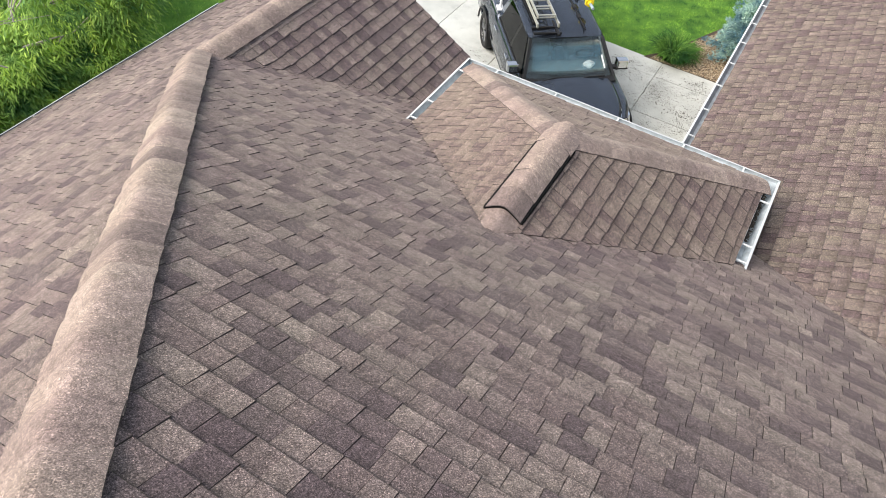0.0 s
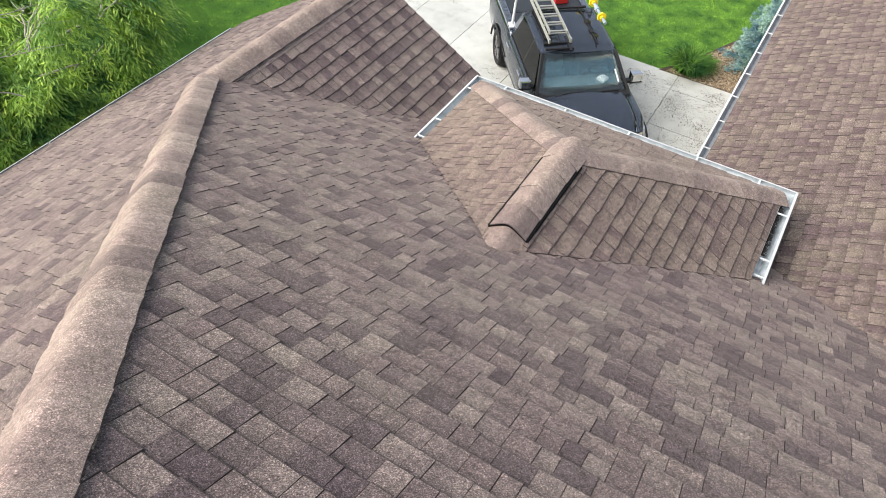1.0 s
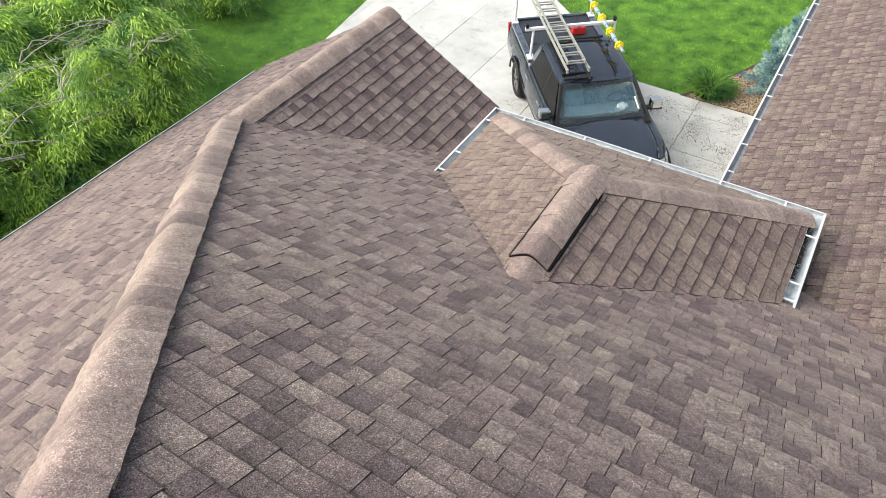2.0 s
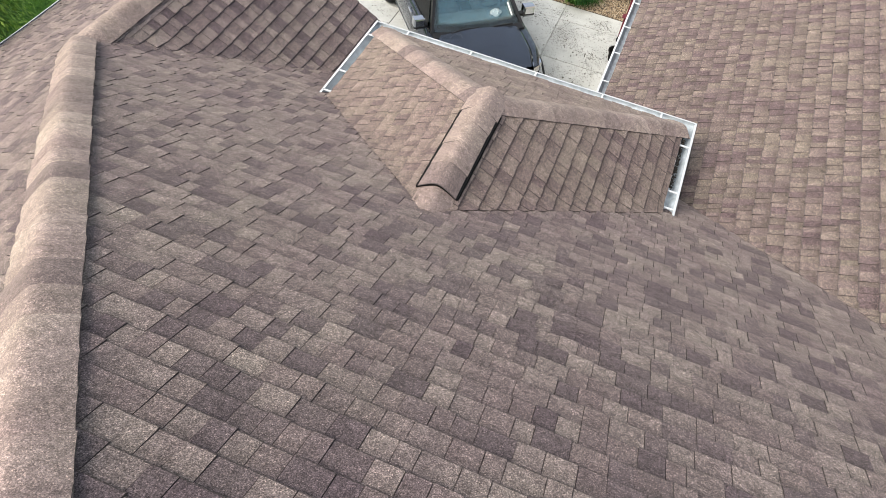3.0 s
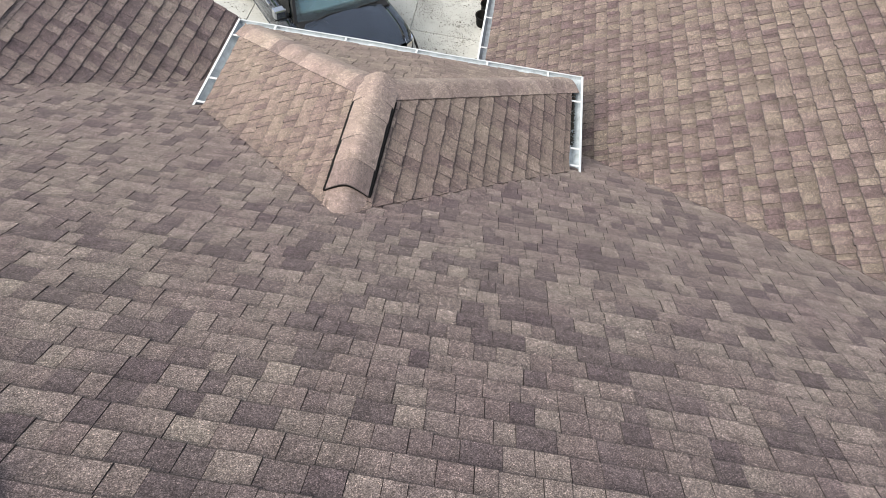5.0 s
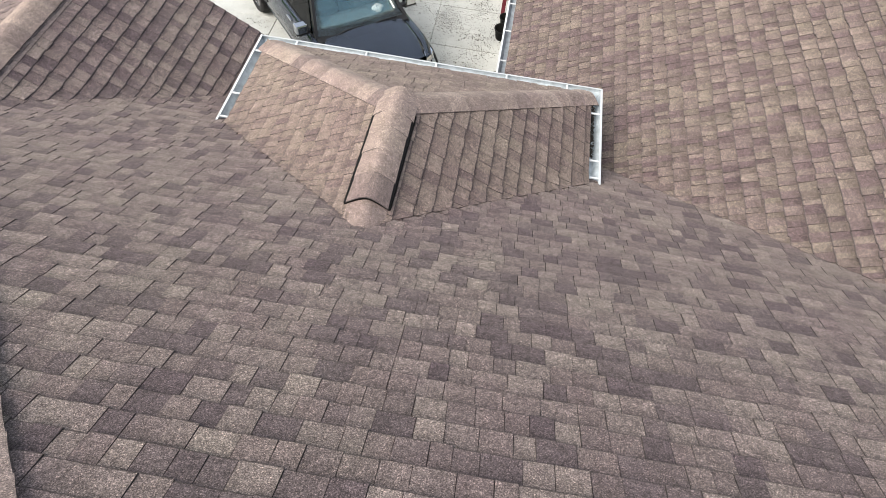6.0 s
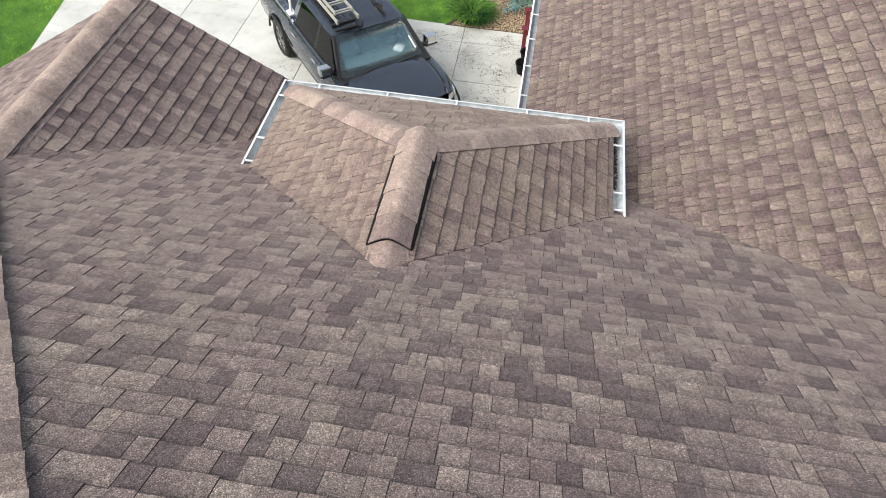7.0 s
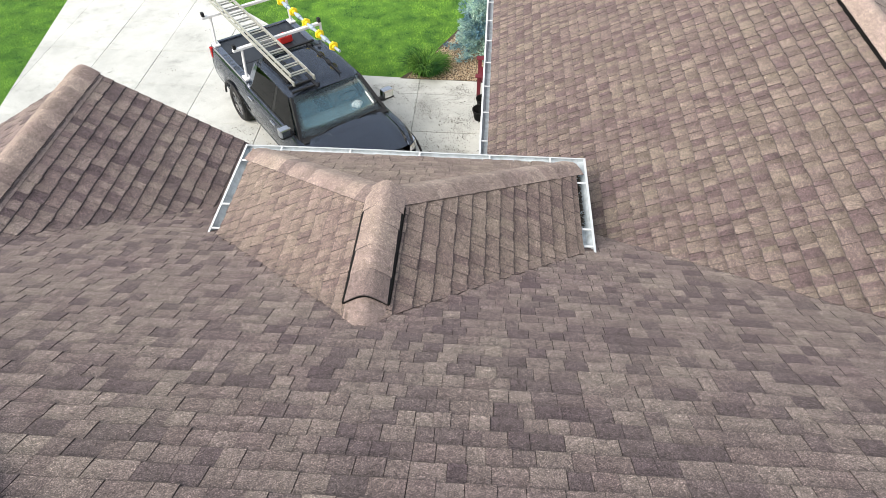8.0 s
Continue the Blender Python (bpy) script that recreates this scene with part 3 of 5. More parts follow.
def gutter(label, start, end, out, brackets, mitre=(0, 0), ends=(False, False), debris=None):
    """An open white gutter from start to end along an eave; out is the way from the house; brackets lie at metres from its start."""
    start, end, out = Vector(start), Vector(end), Vector(out)
    way = (end - start).normalized()
    long = (end - start).length
    thing = tagged(new("gutter"), label, "gutter", "roof gutters")
    up = Vector((0, 0, 1))
    bm = bmesh.new()
    rings = []
    steps = max(1, int(long / 0.6))
    for k in range(steps + 1):
        ring = []
        for d, h in PROFILE:
            along = long * k / steps + (-mitre[0] * d if k == 0 else 0) + (mitre[1] * d if k == steps else 0)
            wob = 0.004 * math.sin(3.1 * along + start.x * 5)
            ring.append(bm.verts.new(start + way * along + out * d + up * (h + wob)))
        rings.append(ring)
    n = len(PROFILE)
    for a, b in zip(rings, rings[1:]):
        for i in range(n):
            bm.faces.new([a[i], a[(i + 1) % n], b[(i + 1) % n], b[i]])
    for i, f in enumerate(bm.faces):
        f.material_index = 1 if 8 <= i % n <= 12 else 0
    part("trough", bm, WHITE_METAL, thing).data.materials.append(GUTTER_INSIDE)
    bm = bmesh.new()
    add = [bm.verts.new(start + way * s + out * d + up * -0.107) for s, d in ((0.01 - mitre[0] * 0.007, 0.007), (0.01 - mitre[0] * 0.064, 0.064), (long - 0.01 + mitre[1] * 0.064, 0.064), (long - 0.01 + mitre[1] * 0.007, 0.007))]
    bm.faces.new(add)
    part("gutter_bed", bm, GUTTER_INSIDE, thing, "grey gutter inside")
    for s in brackets:
        bm = bmesh.new()
        m = Matrix((way, out, up)).transposed().to_4x4()
        m.translation = start + way * s
        add_box(bm, (-0.009, -0.01, -0.010), (0.009, 0.117, -0.002), m)
        add_box(bm, (-0.009, 0.108, -0.026), (0.009, 0.118, -0.002), m)
        part("hanger", bm, WHITE_METAL, thing)
    for on, at in zip(ends, (start, end)):
        if on:
            bm = bmesh.new()
            vs = [bm.verts.new(at + out * d + up * h) for d, h in PROFILE[:6]]
            vs += [bm.verts.new(at + way * 0.004 + out * d + up * h) for d, h in PROFILE[:6]]
            bm.faces.new(vs[:6])
            bm.faces.new(vs[:5:-1])
            for i in range(6):
                bm.faces.new([vs[i], vs[(i + 1) % 6], vs[(i + 1) % 6 + 6], vs[i + 6]])
            part("end_cap", bm, WHITE_METAL, thing)
    # Dark crumbs laid in for the shade between shingle edge and gutter back.
    if debris:
        rng = random.Random(5)
        verts, faces = [], []
        for _ in range(420):
            s = rng.uniform(*debris)
            c = start + way * s + out * (0.015 + 0.042 * rng.random() ** 1.2) + up * (-0.02 - 0.05 * rng.random())
            n = len(verts)
            r = rng.uniform(0.006, 0.016)
            for dx, dy, dz in ((1, 0, 0), (-0.5, 0.9, 0), (-0.5, -0.9, 0), (0, 0, 0.9)):
                verts.append(c + Vector((dx, dy, dz)) * r)
            faces += [(n, n + 1, n + 3), (n + 1, n + 2, n + 3), (n + 2, n, n + 3)]
        ob = obj("leaf_litter", verts, faces, GUTTER_SHADE)
        ob.parent = thing
        tagged(ob, "dark crumbs standing in for shade along the gutter's back", kind="stuff")
    return thing


ZG = Z_PORCH - 0.008
g_in = -0.012
gutter("white aluminium gutter along the front of the small hipped roof", (-PORCH_W - g_in, corner + g_in, ZG), (PORCH_W + g_in, corner + g_in, ZG), (0, 1, 0),
       [0.25, 0.95, 1.65, 2.35, 2.95], mitre=(1, 1))
gutter("short white gutter with open hangers on the small hipped roof", (-PORCH_W - g_in, PORCH_W + 0.02, ZG), (-PORCH_W - g_in, corner + g_in, ZG), (-1, 0, 0),
       [0.10, 0.42, 1.06], mitre=(0, 1), ends=(True, False))
gutter("short white gutter with shade along its back laid in as dark crumbs", (PORCH_W + g_in, PORCH_W + 0.02, ZG), (PORCH_W + g_in, corner + g_in, ZG), (1, 0, 0),
       [0.10, 0.31, 0.94], mitre=(0, 1), ends=(True, False), debris=(0.38, 1.20))
z_right = -1.2 + P * (X_RIGHT - 1.955)
gutter("long white gutter along the eave of the wing", (X_RIGHT - g_in, 4.013 - X_RIGHT, z_right - 0.008), (X_RIGHT - g_in, 14.5, z_right - 0.008), (-1, 0, 0),
       [0.55 + 0.62 * i for i in range(18)], ends=(False, True))
z_left = Z_WING - LEFT_DROP + P * (X_LEFT - X_WING)
gutter("long thin white gutter beside the trees", (X_LEFT + 0.058, -9.0, z_left - 0.004), (X_LEFT + 0.058, Y_RAKE - 0.22, z_left - 0.004), (-1, 0, 0),
       [0.5 + 1.25 * i for i in range(10)], ends=(True, True))


# ---- fascias, rakes and walls below the roofs ----
def slab(name, lo, hi, material, label, category):
    return tagged(part(name, box_bm(lo, hi), material, None), label, category, kind="structure")


slab("trim_1", (-PORCH_W - 0.008, corner - 0.012, Z_PORCH - 0.19), (PORCH_W + 0.008, corner + 0.010, Z_PORCH - 0.022), WHITE_PAINT, "white painted fascia board", "fascia")
for i, sx in enumerate((-1, 1)):
    slab(f"trim_{i + 2}", (min(sx * (PORCH_W - 0.014), sx * (PORCH_W + 0.010)), PORCH_W + 0.2, Z_PORCH - 0.19),
         (max(sx * (PORCH_W - 0.014), sx * (PORCH_W + 0.010)), corner - 0.014, Z_PORCH - 0.022), WHITE_PAINT, "white painted fascia board", "fascia")
slab("wall_porch", (-1.3, 0.9, GROUND), (1.3, 2.5, Z_PORCH - 0.16), SIDING, "beige siding wall under the small hipped roof", "wall")
slab("wall_left", (X_LEFT + 0.3, -9.0, GROUND), (X_LEFT + 0.5, Y_RAKE - 0.2, z_left - 0.06), SIDING, "beige siding wall beside the trees", "wall")
slab("wall_right", (X_RIGHT + 0.35, 3.4, GROUND), (X_RIGHT + 0.55, 14.3, z_right - 0.06), SIDING, "beige siding wall of the long wing", "wall")
gable = extrude_poly("wall_gable", [(X_LEFT + 0.5, Y_RAKE - 0.2, GROUND), (-0.95, Y_RAKE - 0.2, GROUND), (-0.95, Y_RAKE - 0.2, z_left - 0.02),
                                    (X_WING, Y_RAKE - 0.2, Z_WING - 0.22), (X_LEFT + 0.5, Y_RAKE - 0.2, z_left + 0.05)], (0, -0.2, 0), SIDING)
tagged(gable, "beige siding gable wall of the garage wing", "wall", kind="structure")
for i, sx in enumerate((-1, 1)):
    x1 = X_LEFT if sx < 0 else X_WING + (Y_RAKE - wj[1])
    z1 = Z_WING - P * abs(x1 - X_WING)
    top = 0.03 + (LEFT_DROP + 0.03 if sx < 0 else 0)
    b = extrude_poly(f"trim_{i + 4}", [(X_WING, Y_RAKE + 0.003, Z_WING - top), (x1, Y_RAKE + 0.003, z1 - top), (x1, Y_RAKE + 0.003, z1 - 0.19), (X_WING, Y_RAKE + 0.003, Z_WING - 0.19)],
                     (0, 0.02, 0), WHITE_PAINT)
    tagged(b, "white rake board under the gable edge", "rake board", kind="structure")
slab("wall_back", (X_LEFT + 0.5, -8.9, GROUND), (8.4, -8.7, z_left), SIDING, "beige siding back wall", "wall")


# ---- the ground ----
lawn = obj("ground", [(-400, -400, GROUND), (400, -400, GROUND), (400, 400, GROUND), (-400, 400, GROUND)], [(0, 1, 2, 3)], LAWN)
tagged(lawn, "bright green mown lawn reaching far away", "lawn", kind="structure")

DRIVE = [(-8.70, 3.3), (0.95, 3.3), (0.95, 10.6), (-2.2, 10.7), (-6.3, 14.1), (-7.2, 24), (-12.2, 24), (-10.45, 14.1)]
drive = extrude_poly("driveway", [(*yard(*p), GROUND + 0.004) for p in DRIVE], (0, 0, -0.1), JOINT)
tagged(drive, "pale concrete driveway in jointed slabs", "driveway", kind="structure")
SLAB_X = [0.95, -0.8, -2.2, -3.9, -5.55, -7.0, -8.35, -9.7, -11.1, -12.5]
SLAB_Y = [3.3, 4.65, 6.0, 7.35, 8.7, 10.05, 11.45, 12.8, 14.1, 15.5, 17.0, 18.5, 20.0, 22.0, 24.0]
FIELDS = [[(-8.70, 3.3), (0.95, 3.3), (0.95, 10.05), (-9.794, 10.05)],
          [(-2.2, 10.05), (0.95, 10.05), (0.95, 10.6), (-2.2, 10.7)],
          [(-9.794, 10.05), (-2.2, 10.05), (-2.2, 10.7), (-6.3, 14.1), (-10.45, 14.1)],
          [(-10.45, 14.1), (-6.3, 14.1), (-7.2, 24), (-12.2, 24)]]


def lay_slabs():
    xs, ys = [yard(x, 0)[0] for x in SLAB_X], [yard(0, y)[1] for y in SLAB_Y]
    fields = [[yard(*p) for p in field] for field in FIELDS]
    for x1, x0 in zip(xs, xs[1:]):
        for y0, y1 in zip(ys, ys[1:]):
            for field in fields:
                g = 0.003
                cell = clip_to([(x0 + g, y0 + g), (x1 - g, y0 + g), (x1 - g, y1 - g), (x0 + g, y1 - g)], field)
                if len(cell) < 3 or area(cell) < 0.02:
                    continue
                bm = bmesh.new()
                lift = random.uniform(0.024, 0.030)
                cx, cy = sum(p[0] for p in cell) / len(cell), sum(p[1] for p in cell) / len(cell)
                top = [bm.verts.new((p[0] + (cx - p[0]) * 0.005, p[1] + (cy - p[1]) * 0.005, GROUND + lift)) for p in cell]
                mid = [bm.verts.new((*p, GROUND + lift - 0.007)) for p in cell]
                low = [bm.verts.new((*p, GROUND + 0.0)) for p in cell]
                bm.faces.new(top)
                n = len(cell)
                for a, b in ((top, mid), (mid, low)):
                    for i in range(n):
                        bm.faces.new([a[i], b[i], b[(i + 1) % n], a[(i + 1) % n]])
                part("slab", bm, CONCRETE, drive)


PAVE = GROUND + 0.027


def scatter_flakes():
    """Roofing grit and leaf crumbs on the concrete, thick in front of the pickup and thin elsewhere."""
    rng = random.Random(77)
    verts, faces = [], []

    def flake(x, y, r):
        x, y = yard(x, y)
        n = len(verts)
        t = rng.uniform(0, 6.28)
        for k in range(4):
            q = t + k * 1.57 + rng.uniform(-0.3, 0.3)
            rr = r * rng.uniform(0.5, 1.0)
            verts.append((x + rr * math.cos(q), y + rr * math.sin(q), PAVE + 0.006 + rng.uniform(0, 0.006)))
        verts.append((x, y, PAVE + 0.016))
        faces.extend([(n + k, n + (k + 1) % 4, n + 4) for k in range(4)])

    centres = [(rng.uniform(-1.8, 0.7), rng.uniform(7.6, 10.3)) for _ in range(95)] + [(rng.uniform(-4.6, -2.6), rng.uniform(6.6, 8.6)) for _ in range(26)]
    for cx, cy in centres:
        for _ in range(rng.randint(24, 90)):
            x, y = rng.gauss(cx, 0.17), rng.gauss(cy, 0.12)
            if -9 < x < 0.9 and y < 10.5:
                flake(x, y, rng.uniform(0.004, 0.011) * (2.2 if rng.random() < 0.07 else 1))
    for _ in range(60):
        cx, cy = rng.uniform(-9.0, -4.0), rng.uniform(8.0, 13.5)
        for _ in range(rng.randint(1, 9)):
            x, y = rng.gauss(cx, 0.12), rng.gauss(cy, 0.05)
            if y < 14 - max(0, x + 6.3) * 0.8 and x > -9.8:
                flake(x, y, rng.uniform(0.005, 0.014))
    tagged(obj("leaf_litter", verts, faces, LITTER), "dark grit and leaf crumbs lying on the concrete", "debris", kind="stuff")


scatter_flakes()

# planting bed
BED = [(-1.25, 10.63), (0.98, 10.62), (0.98, 13.6), (0.1, 13.3), (-0.35, 12.3), (-0.75, 11.4)]
bed = extrude_poly("planting_bed", [(*yard(*p), GROUND + 0.03) for p in BED], (0, 0, -0.05), MULCH)
tagged(bed, "tan gravel planting bed beside the driveway", "flower bed", kind="structure")


def gravel():
    rng = random.Random(8)
    verts, faces = [], []
    for _ in range(13000):
        x, y = rng.uniform(-1.2, 0.95), rng.uniform(10.64, 13.3)
        if x < -1.15 + (y - 10.6) * 0.52 or (x < -0.3 and y > 12.2):
            continue
        x, y = yard(x, y)
        r = rng.uniform(0.008, 0.017)
        n = len(verts)
        t = rng.uniform(0, 6.28)
        for k in range(5):
            q = t + k * 1.257
            rr = r * rng.uniform(0.75, 1.2)
            verts.append((x + rr * math.cos(q), y + rr * math.sin(q) * 0.8, GROUND + 0.028))
        for k in range(5):
            q = t + k * 1.257 + 0.3
            rr = r * rng.uniform(0.45, 0.7)
            verts.append((x + rr * math.cos(q), y + rr * math.sin(q) * 0.8, GROUND + 0.03 + r * rng.uniform(0.6, 0.9)))
        faces.append(tuple(n + 5 + k for k in range(5)))
        faces.extend([(n + k, n + (k + 1) % 5, n + 5 + (k + 1) % 5, n + 5 + k) for k in range(5)])
    tagged(obj("gravel", verts, faces, PEBBLE), "loose tan and brown gravel stones in the bed", "gravel", kind="stuff")


gravel()


def strip_leaf(verts, faces, base, heading, length, width, rise, droop, rng, bits=5):
    """One arching blade of grass or lily leaf."""
    n = len(verts)
    d = Vector((math.cos(heading), math.sin(heading), 0))
    s = Vector((-d.y, d.x, 0))
    for i in range(bits + 1):
        f = i / bits
        c = Vector(base) + d * (length * f * (0.35 + 0.65 * f)) + Vector((0, 0, rise * f - droop * f * f))
        w = width * (1 - f ** 2.2) * 0.5 + 0.001
        verts += [c - s * w, c + s * w + Vector((0, 0, 0.2 * w))]
    faces.extend([(n + 2 * i, n + 2 * i + 1, n + 2 * i + 3, n + 2 * i + 2) for i in range(bits)])


def lily_clump(x, y, radius, height, count, seed):
    rng = random.Random(seed)
    verts, faces = [], []
    for _ in range(count):
        a = rng.uniform(0, 6.283)
        r = radius * 0.60 * math.sqrt(rng.random())
        h = height * rng.uniform(0.8, 1.25)
        strip_leaf(verts, faces, (x + r * math.cos(a), y + r * math.sin(a), GROUND), a + rng.uniform(-1.6, 1.6), radius * rng.uniform(0.35, 0.85), rng.uniform(0.018, 0.030),
                   h * 1.5, h * rng.uniform(0.75, 1.25), rng)
    plant = tagged(new("daylily"), "bushy green daylily clump with arching strap leaves at the lawn's corner", "plant")
    plant.location = (x, y, GROUND)
    leaves = obj("leaves", [Vector(v) - Vector((x, y, GROUND)) for v in verts], faces, LILY)
    leaves.parent = plant
    return plant


lily_clump(*yard(-0.70, 11.02), 0.475, 0.42, 800, 3)


def grass():
    """Blades that give the lawn its nap, over the parts that lie nearest."""
    rng = random.Random(4)
    verts, faces = [], []

    def blade(x, y):
        x, y = yard(x, y)
        n = len(verts)
        a, h = rng.uniform(0, 6.283), rng.uniform(0.015, 0.038)
        w = rng.uniform(0.004, 0.009)
        lean = rng.uniform(0.01, 0.05)
        dx, dy = math.cos(a), math.sin(a)
        verts.extend([(x - dy * w, y + dx * w, GROUND), (x + dy * w, y - dx * w, GROUND), (x + dx * lean, y + dy * lean, GROUND + h)])
        faces.append((n, n + 1, n + 2))

    for _ in range(90000):
        x, y = rng.uniform(-6.3, 1.0), rng.uniform(10.7, 17.0)
        if y < 10.72 + max(0, -2.2 - x) * 0.83 or (x > -1.1 + (y - 10.6) * 0.48 and y < 13.4):
            continue
        blade(x, y)
    for _ in range(60000):
        x, y = rng.uniform(-13.5, -9.0), rng.uniform(4.0, 15.0)
        if x > -8.73 - (y - 3.3) * 0.162:
            continue
        blade(x, y)
    tagged(obj("grass", verts, faces, BLADE), "short mown green grass blades", "grass", kind="stuff")


grass()


def spruce(x, y, height, radius, seed):
    """A blue spruce: whorls of drooping boughs set with needle tufts."""
    rng = random.Random(seed)
    tree = tagged(new("spruce_bush"), "silvery blue spruce standing by the wall in the gravel bed", "shrub")
    tree.location = (x, y, GROUND)
    under(part("trunk", tube_bm((0, 0, 0), (0, 0, height * 0.95), 0.05, 0.01), BARK, None), tree)
    verts, faces = [], []
    for k in range(90):
        f = (k + 0.5) / 90
        z = height * (0.06 + 0.92 * f)
        reach = radius * (1 - f) ** 0.8 * rng.uniform(0.75, 1.1) + 0.06
        a = k * 2.4 + rng.uniform(-0.3, 0.3)
        d = Vector((math.cos(a), math.sin(a), -0.12 + 0.35 * f))
        for j in range(int(14 + reach * 80)):
            s = rng.random() ** 0.6 * reach
            side = Vector((-d.y, d.x, 0)) * rng.gauss(0, 0.22 * (reach - s) + 0.03)
            c = d * s + side + Vector((0, 0, z + rng.gauss(0, 0.03)))
            for _ in range(5):
                w = (d * rng.uniform(0.3, 1) + Vector((rng.gauss(0, 0.6), rng.gauss(0, 0.6), rng.gauss(0.2, 0.5)))).normalized()
                q = w.cross(Vector((rng.gauss(0, 1), rng.gauss(0, 1), rng.gauss(0, 1)))).normalized() * 0.009
                n = len(verts)
                tip = c + w * rng.uniform(0.05, 0.085)
                verts.extend([c - q, c + q, tip])
                faces.append((n, n + 1, n + 2))
    leaves = obj("needles", verts, faces, NEEDLE)
    leaves.parent = tree
    tagged(leaves, kind="stuff")


spruce(*yard(0.52, 12.0), 1.15, 0.72, 5)
spruce(*yard(0.58, 13.6), 1.05, 0.62, 6)


# ---- trees beside the house ----
def limb(bm, rng, a, b, r0, r1, bits=5, wander=0.12):
    pts = [Vector(a).lerp(Vector(b), i / bits) + (Vector((rng.gauss(0, 1), rng.gauss(0, 1), rng.gauss(0, 0.6))) * wander if 0 < i < bits else Vector()) for i in range(bits + 1)]
    for i in range(bits):
        add_tube(bm, pts[i], pts[i + 1], r0 + (r1 - r0) * i / bits, r0 + (r1 - r0) * (i + 1) / bits, 7)
    return pts


def leafy_tree(x, y, centre, radii, twigs, seed, label, keep=None):
    rng = random.Random(seed)
    tree = tagged(new("tree"), label, "tree", "trees by the eave")
    tree.location = (x, y, GROUND)
    off = Vector((x, y, GROUND))
    c, r = Vector(centre), Vector(radii)
    bm = bmesh.new()
    limb(bm, rng, (0, 0, 0), c - off - Vector((0, 0, r.z * 0.35)), 0.16, 0.10, 5, 0.06)
    under(part("trunk", bm, BARK, None), tree)
    fork = c - off - Vector((0, 0, r.z * 0.35))
    for i in range(11):
        a = i * 2.4 + rng.uniform(-0.3, 0.3)
        tip = c - off + Vector((math.cos(a) * r.x * 0.75, math.sin(a) * r.y * 0.75, rng.uniform(0.0, 0.75) * r.z))
        if keep and not keep(*(tip + off)):
            continue
        bm = bmesh.new()
        pts = limb(bm, rng, fork, tip, 0.045, 0.010, 6, 0.14)
        for p in pts[2:]:
            for _ in range(2):
                q = p + Vector((rng.gauss(0, 0.45), rng.gauss(0, 0.45), rng.gauss(0.05, 0.25)))
                if not keep or keep(*(q + off)):
                    limb(bm, rng, p, q, 0.012, 0.004, 3, 0.04)
        under(part("limb", bm, BARK, None), tree)
    # bare boughs that break out of the crown in small fans and arch over the leaves
    for i in range(13):
        d = Vector((rng.uniform(0.40, 0.80), rng.uniform(-0.45, 0.60), rng.uniform(0.25, 0.75))).normalized()
        a = c - off + Vector((d.x * r.x, d.y * r.y, d.z * r.z)) * 0.93
        turn = rng.choice((-1, 1)) * rng.uniform(1.0, 2.1)
        for _ in range(rng.randint(2, 4)):
            w = turn + rng.gauss(0, 0.45)
            reach, rise = rng.uniform(0.5, 1.35), rng.uniform(0.22, 0.46)
            pts = [a + Vector((math.cos(w) * reach * f, math.sin(w) * reach * f, rise * (2.2 * f - 1.9 * f * f))) +
                   Vector((rng.gauss(0, 0.02), rng.gauss(0, 0.02), rng.gauss(0, 0.015))) for f in (0, 0.15, 0.3, 0.45, 0.6, 0.75, 0.9, 1.0)]
            if keep and not keep(*(pts[-1] + off)):
                continue
            bm = bmesh.new()
            for k in range(7):
                add_tube(bm, pts[k], pts[k + 1], 0.0090 - 0.0009 * k, 0.0081 - 0.0009 * k, 6)
                if k > 1:
                    q = pts[k] + Vector((math.cos(w) * 0.16 + rng.gauss(0, 0.13), math.sin(w) * 0.16 + rng.gauss(0, 0.13), rng.uniform(-0.12, 0.06)))
                    limb(bm, rng, pts[k], q, 0.004, 0.0025, 3, 0.015)
            under(part("bare_bough", bm, BARK, None, "bare grey bough"), tree)
    verts, faces = [], []
    up = Vector((0, 0, 1))
    # the leaves hang in mops, each a small dome that droops at its rim
    mops = []
    for _ in range(twigs // 11):
        d = Vector((rng.gauss(0, 1), rng.gauss(0, 1), rng.gauss(0.35, 0.8))).normalized()
        mops.append((Vector((d.x * r.x, d.y * r.y, d.z * r.z)) * rng.choice((0.55, 0.72, 0.90, 1.04)), rng.uniform(0.13, 0.25)))
    for _ in range(twigs):
        at, wide = rng.choice(mops)
        o = Vector((rng.gauss(0, wide), rng.gauss(0, wide), rng.gauss(0, 0.08)))
        o = at + o - up * (2.4 * o.xy.length_squared)
        size = rng.uniform(0.7, 1.25)
        for _ in range(rng.randint(38, 60)):
            p = c + o + Vector((rng.gauss(0, 0.10), rng.gauss(0, 0.10), rng.gauss(0, 0.05))) * size
            a = math.atan2(o.y, o.x) + rng.gauss(0, 1.15)
            h = Vector((math.cos(a), math.sin(a), 0))
            long = rng.uniform(0.30, 0.62) * size
            if keep and not (keep(*p) and keep(*(p + h * long * 0.8))):
                continue
            lift = rng.uniform(0.02, 0.20)
            n_leaf = int(long / 0.036)
            side = Vector((-h.y, h.x, 0))
            root = len(verts)
            stem = [p + h * (long * k / n_leaf * 0.8) + up * (lift * k / n_leaf - long * 0.95 * (k / n_leaf) ** 2) - off for k in range(n_leaf + 1)]
            verts.extend(stem)
            verts.extend([q + side * 0.003 for q in stem[:-1]])
            faces.extend([(root + k, root + k + 1, root + n_leaf + 1 + k) for k in range(n_leaf)])
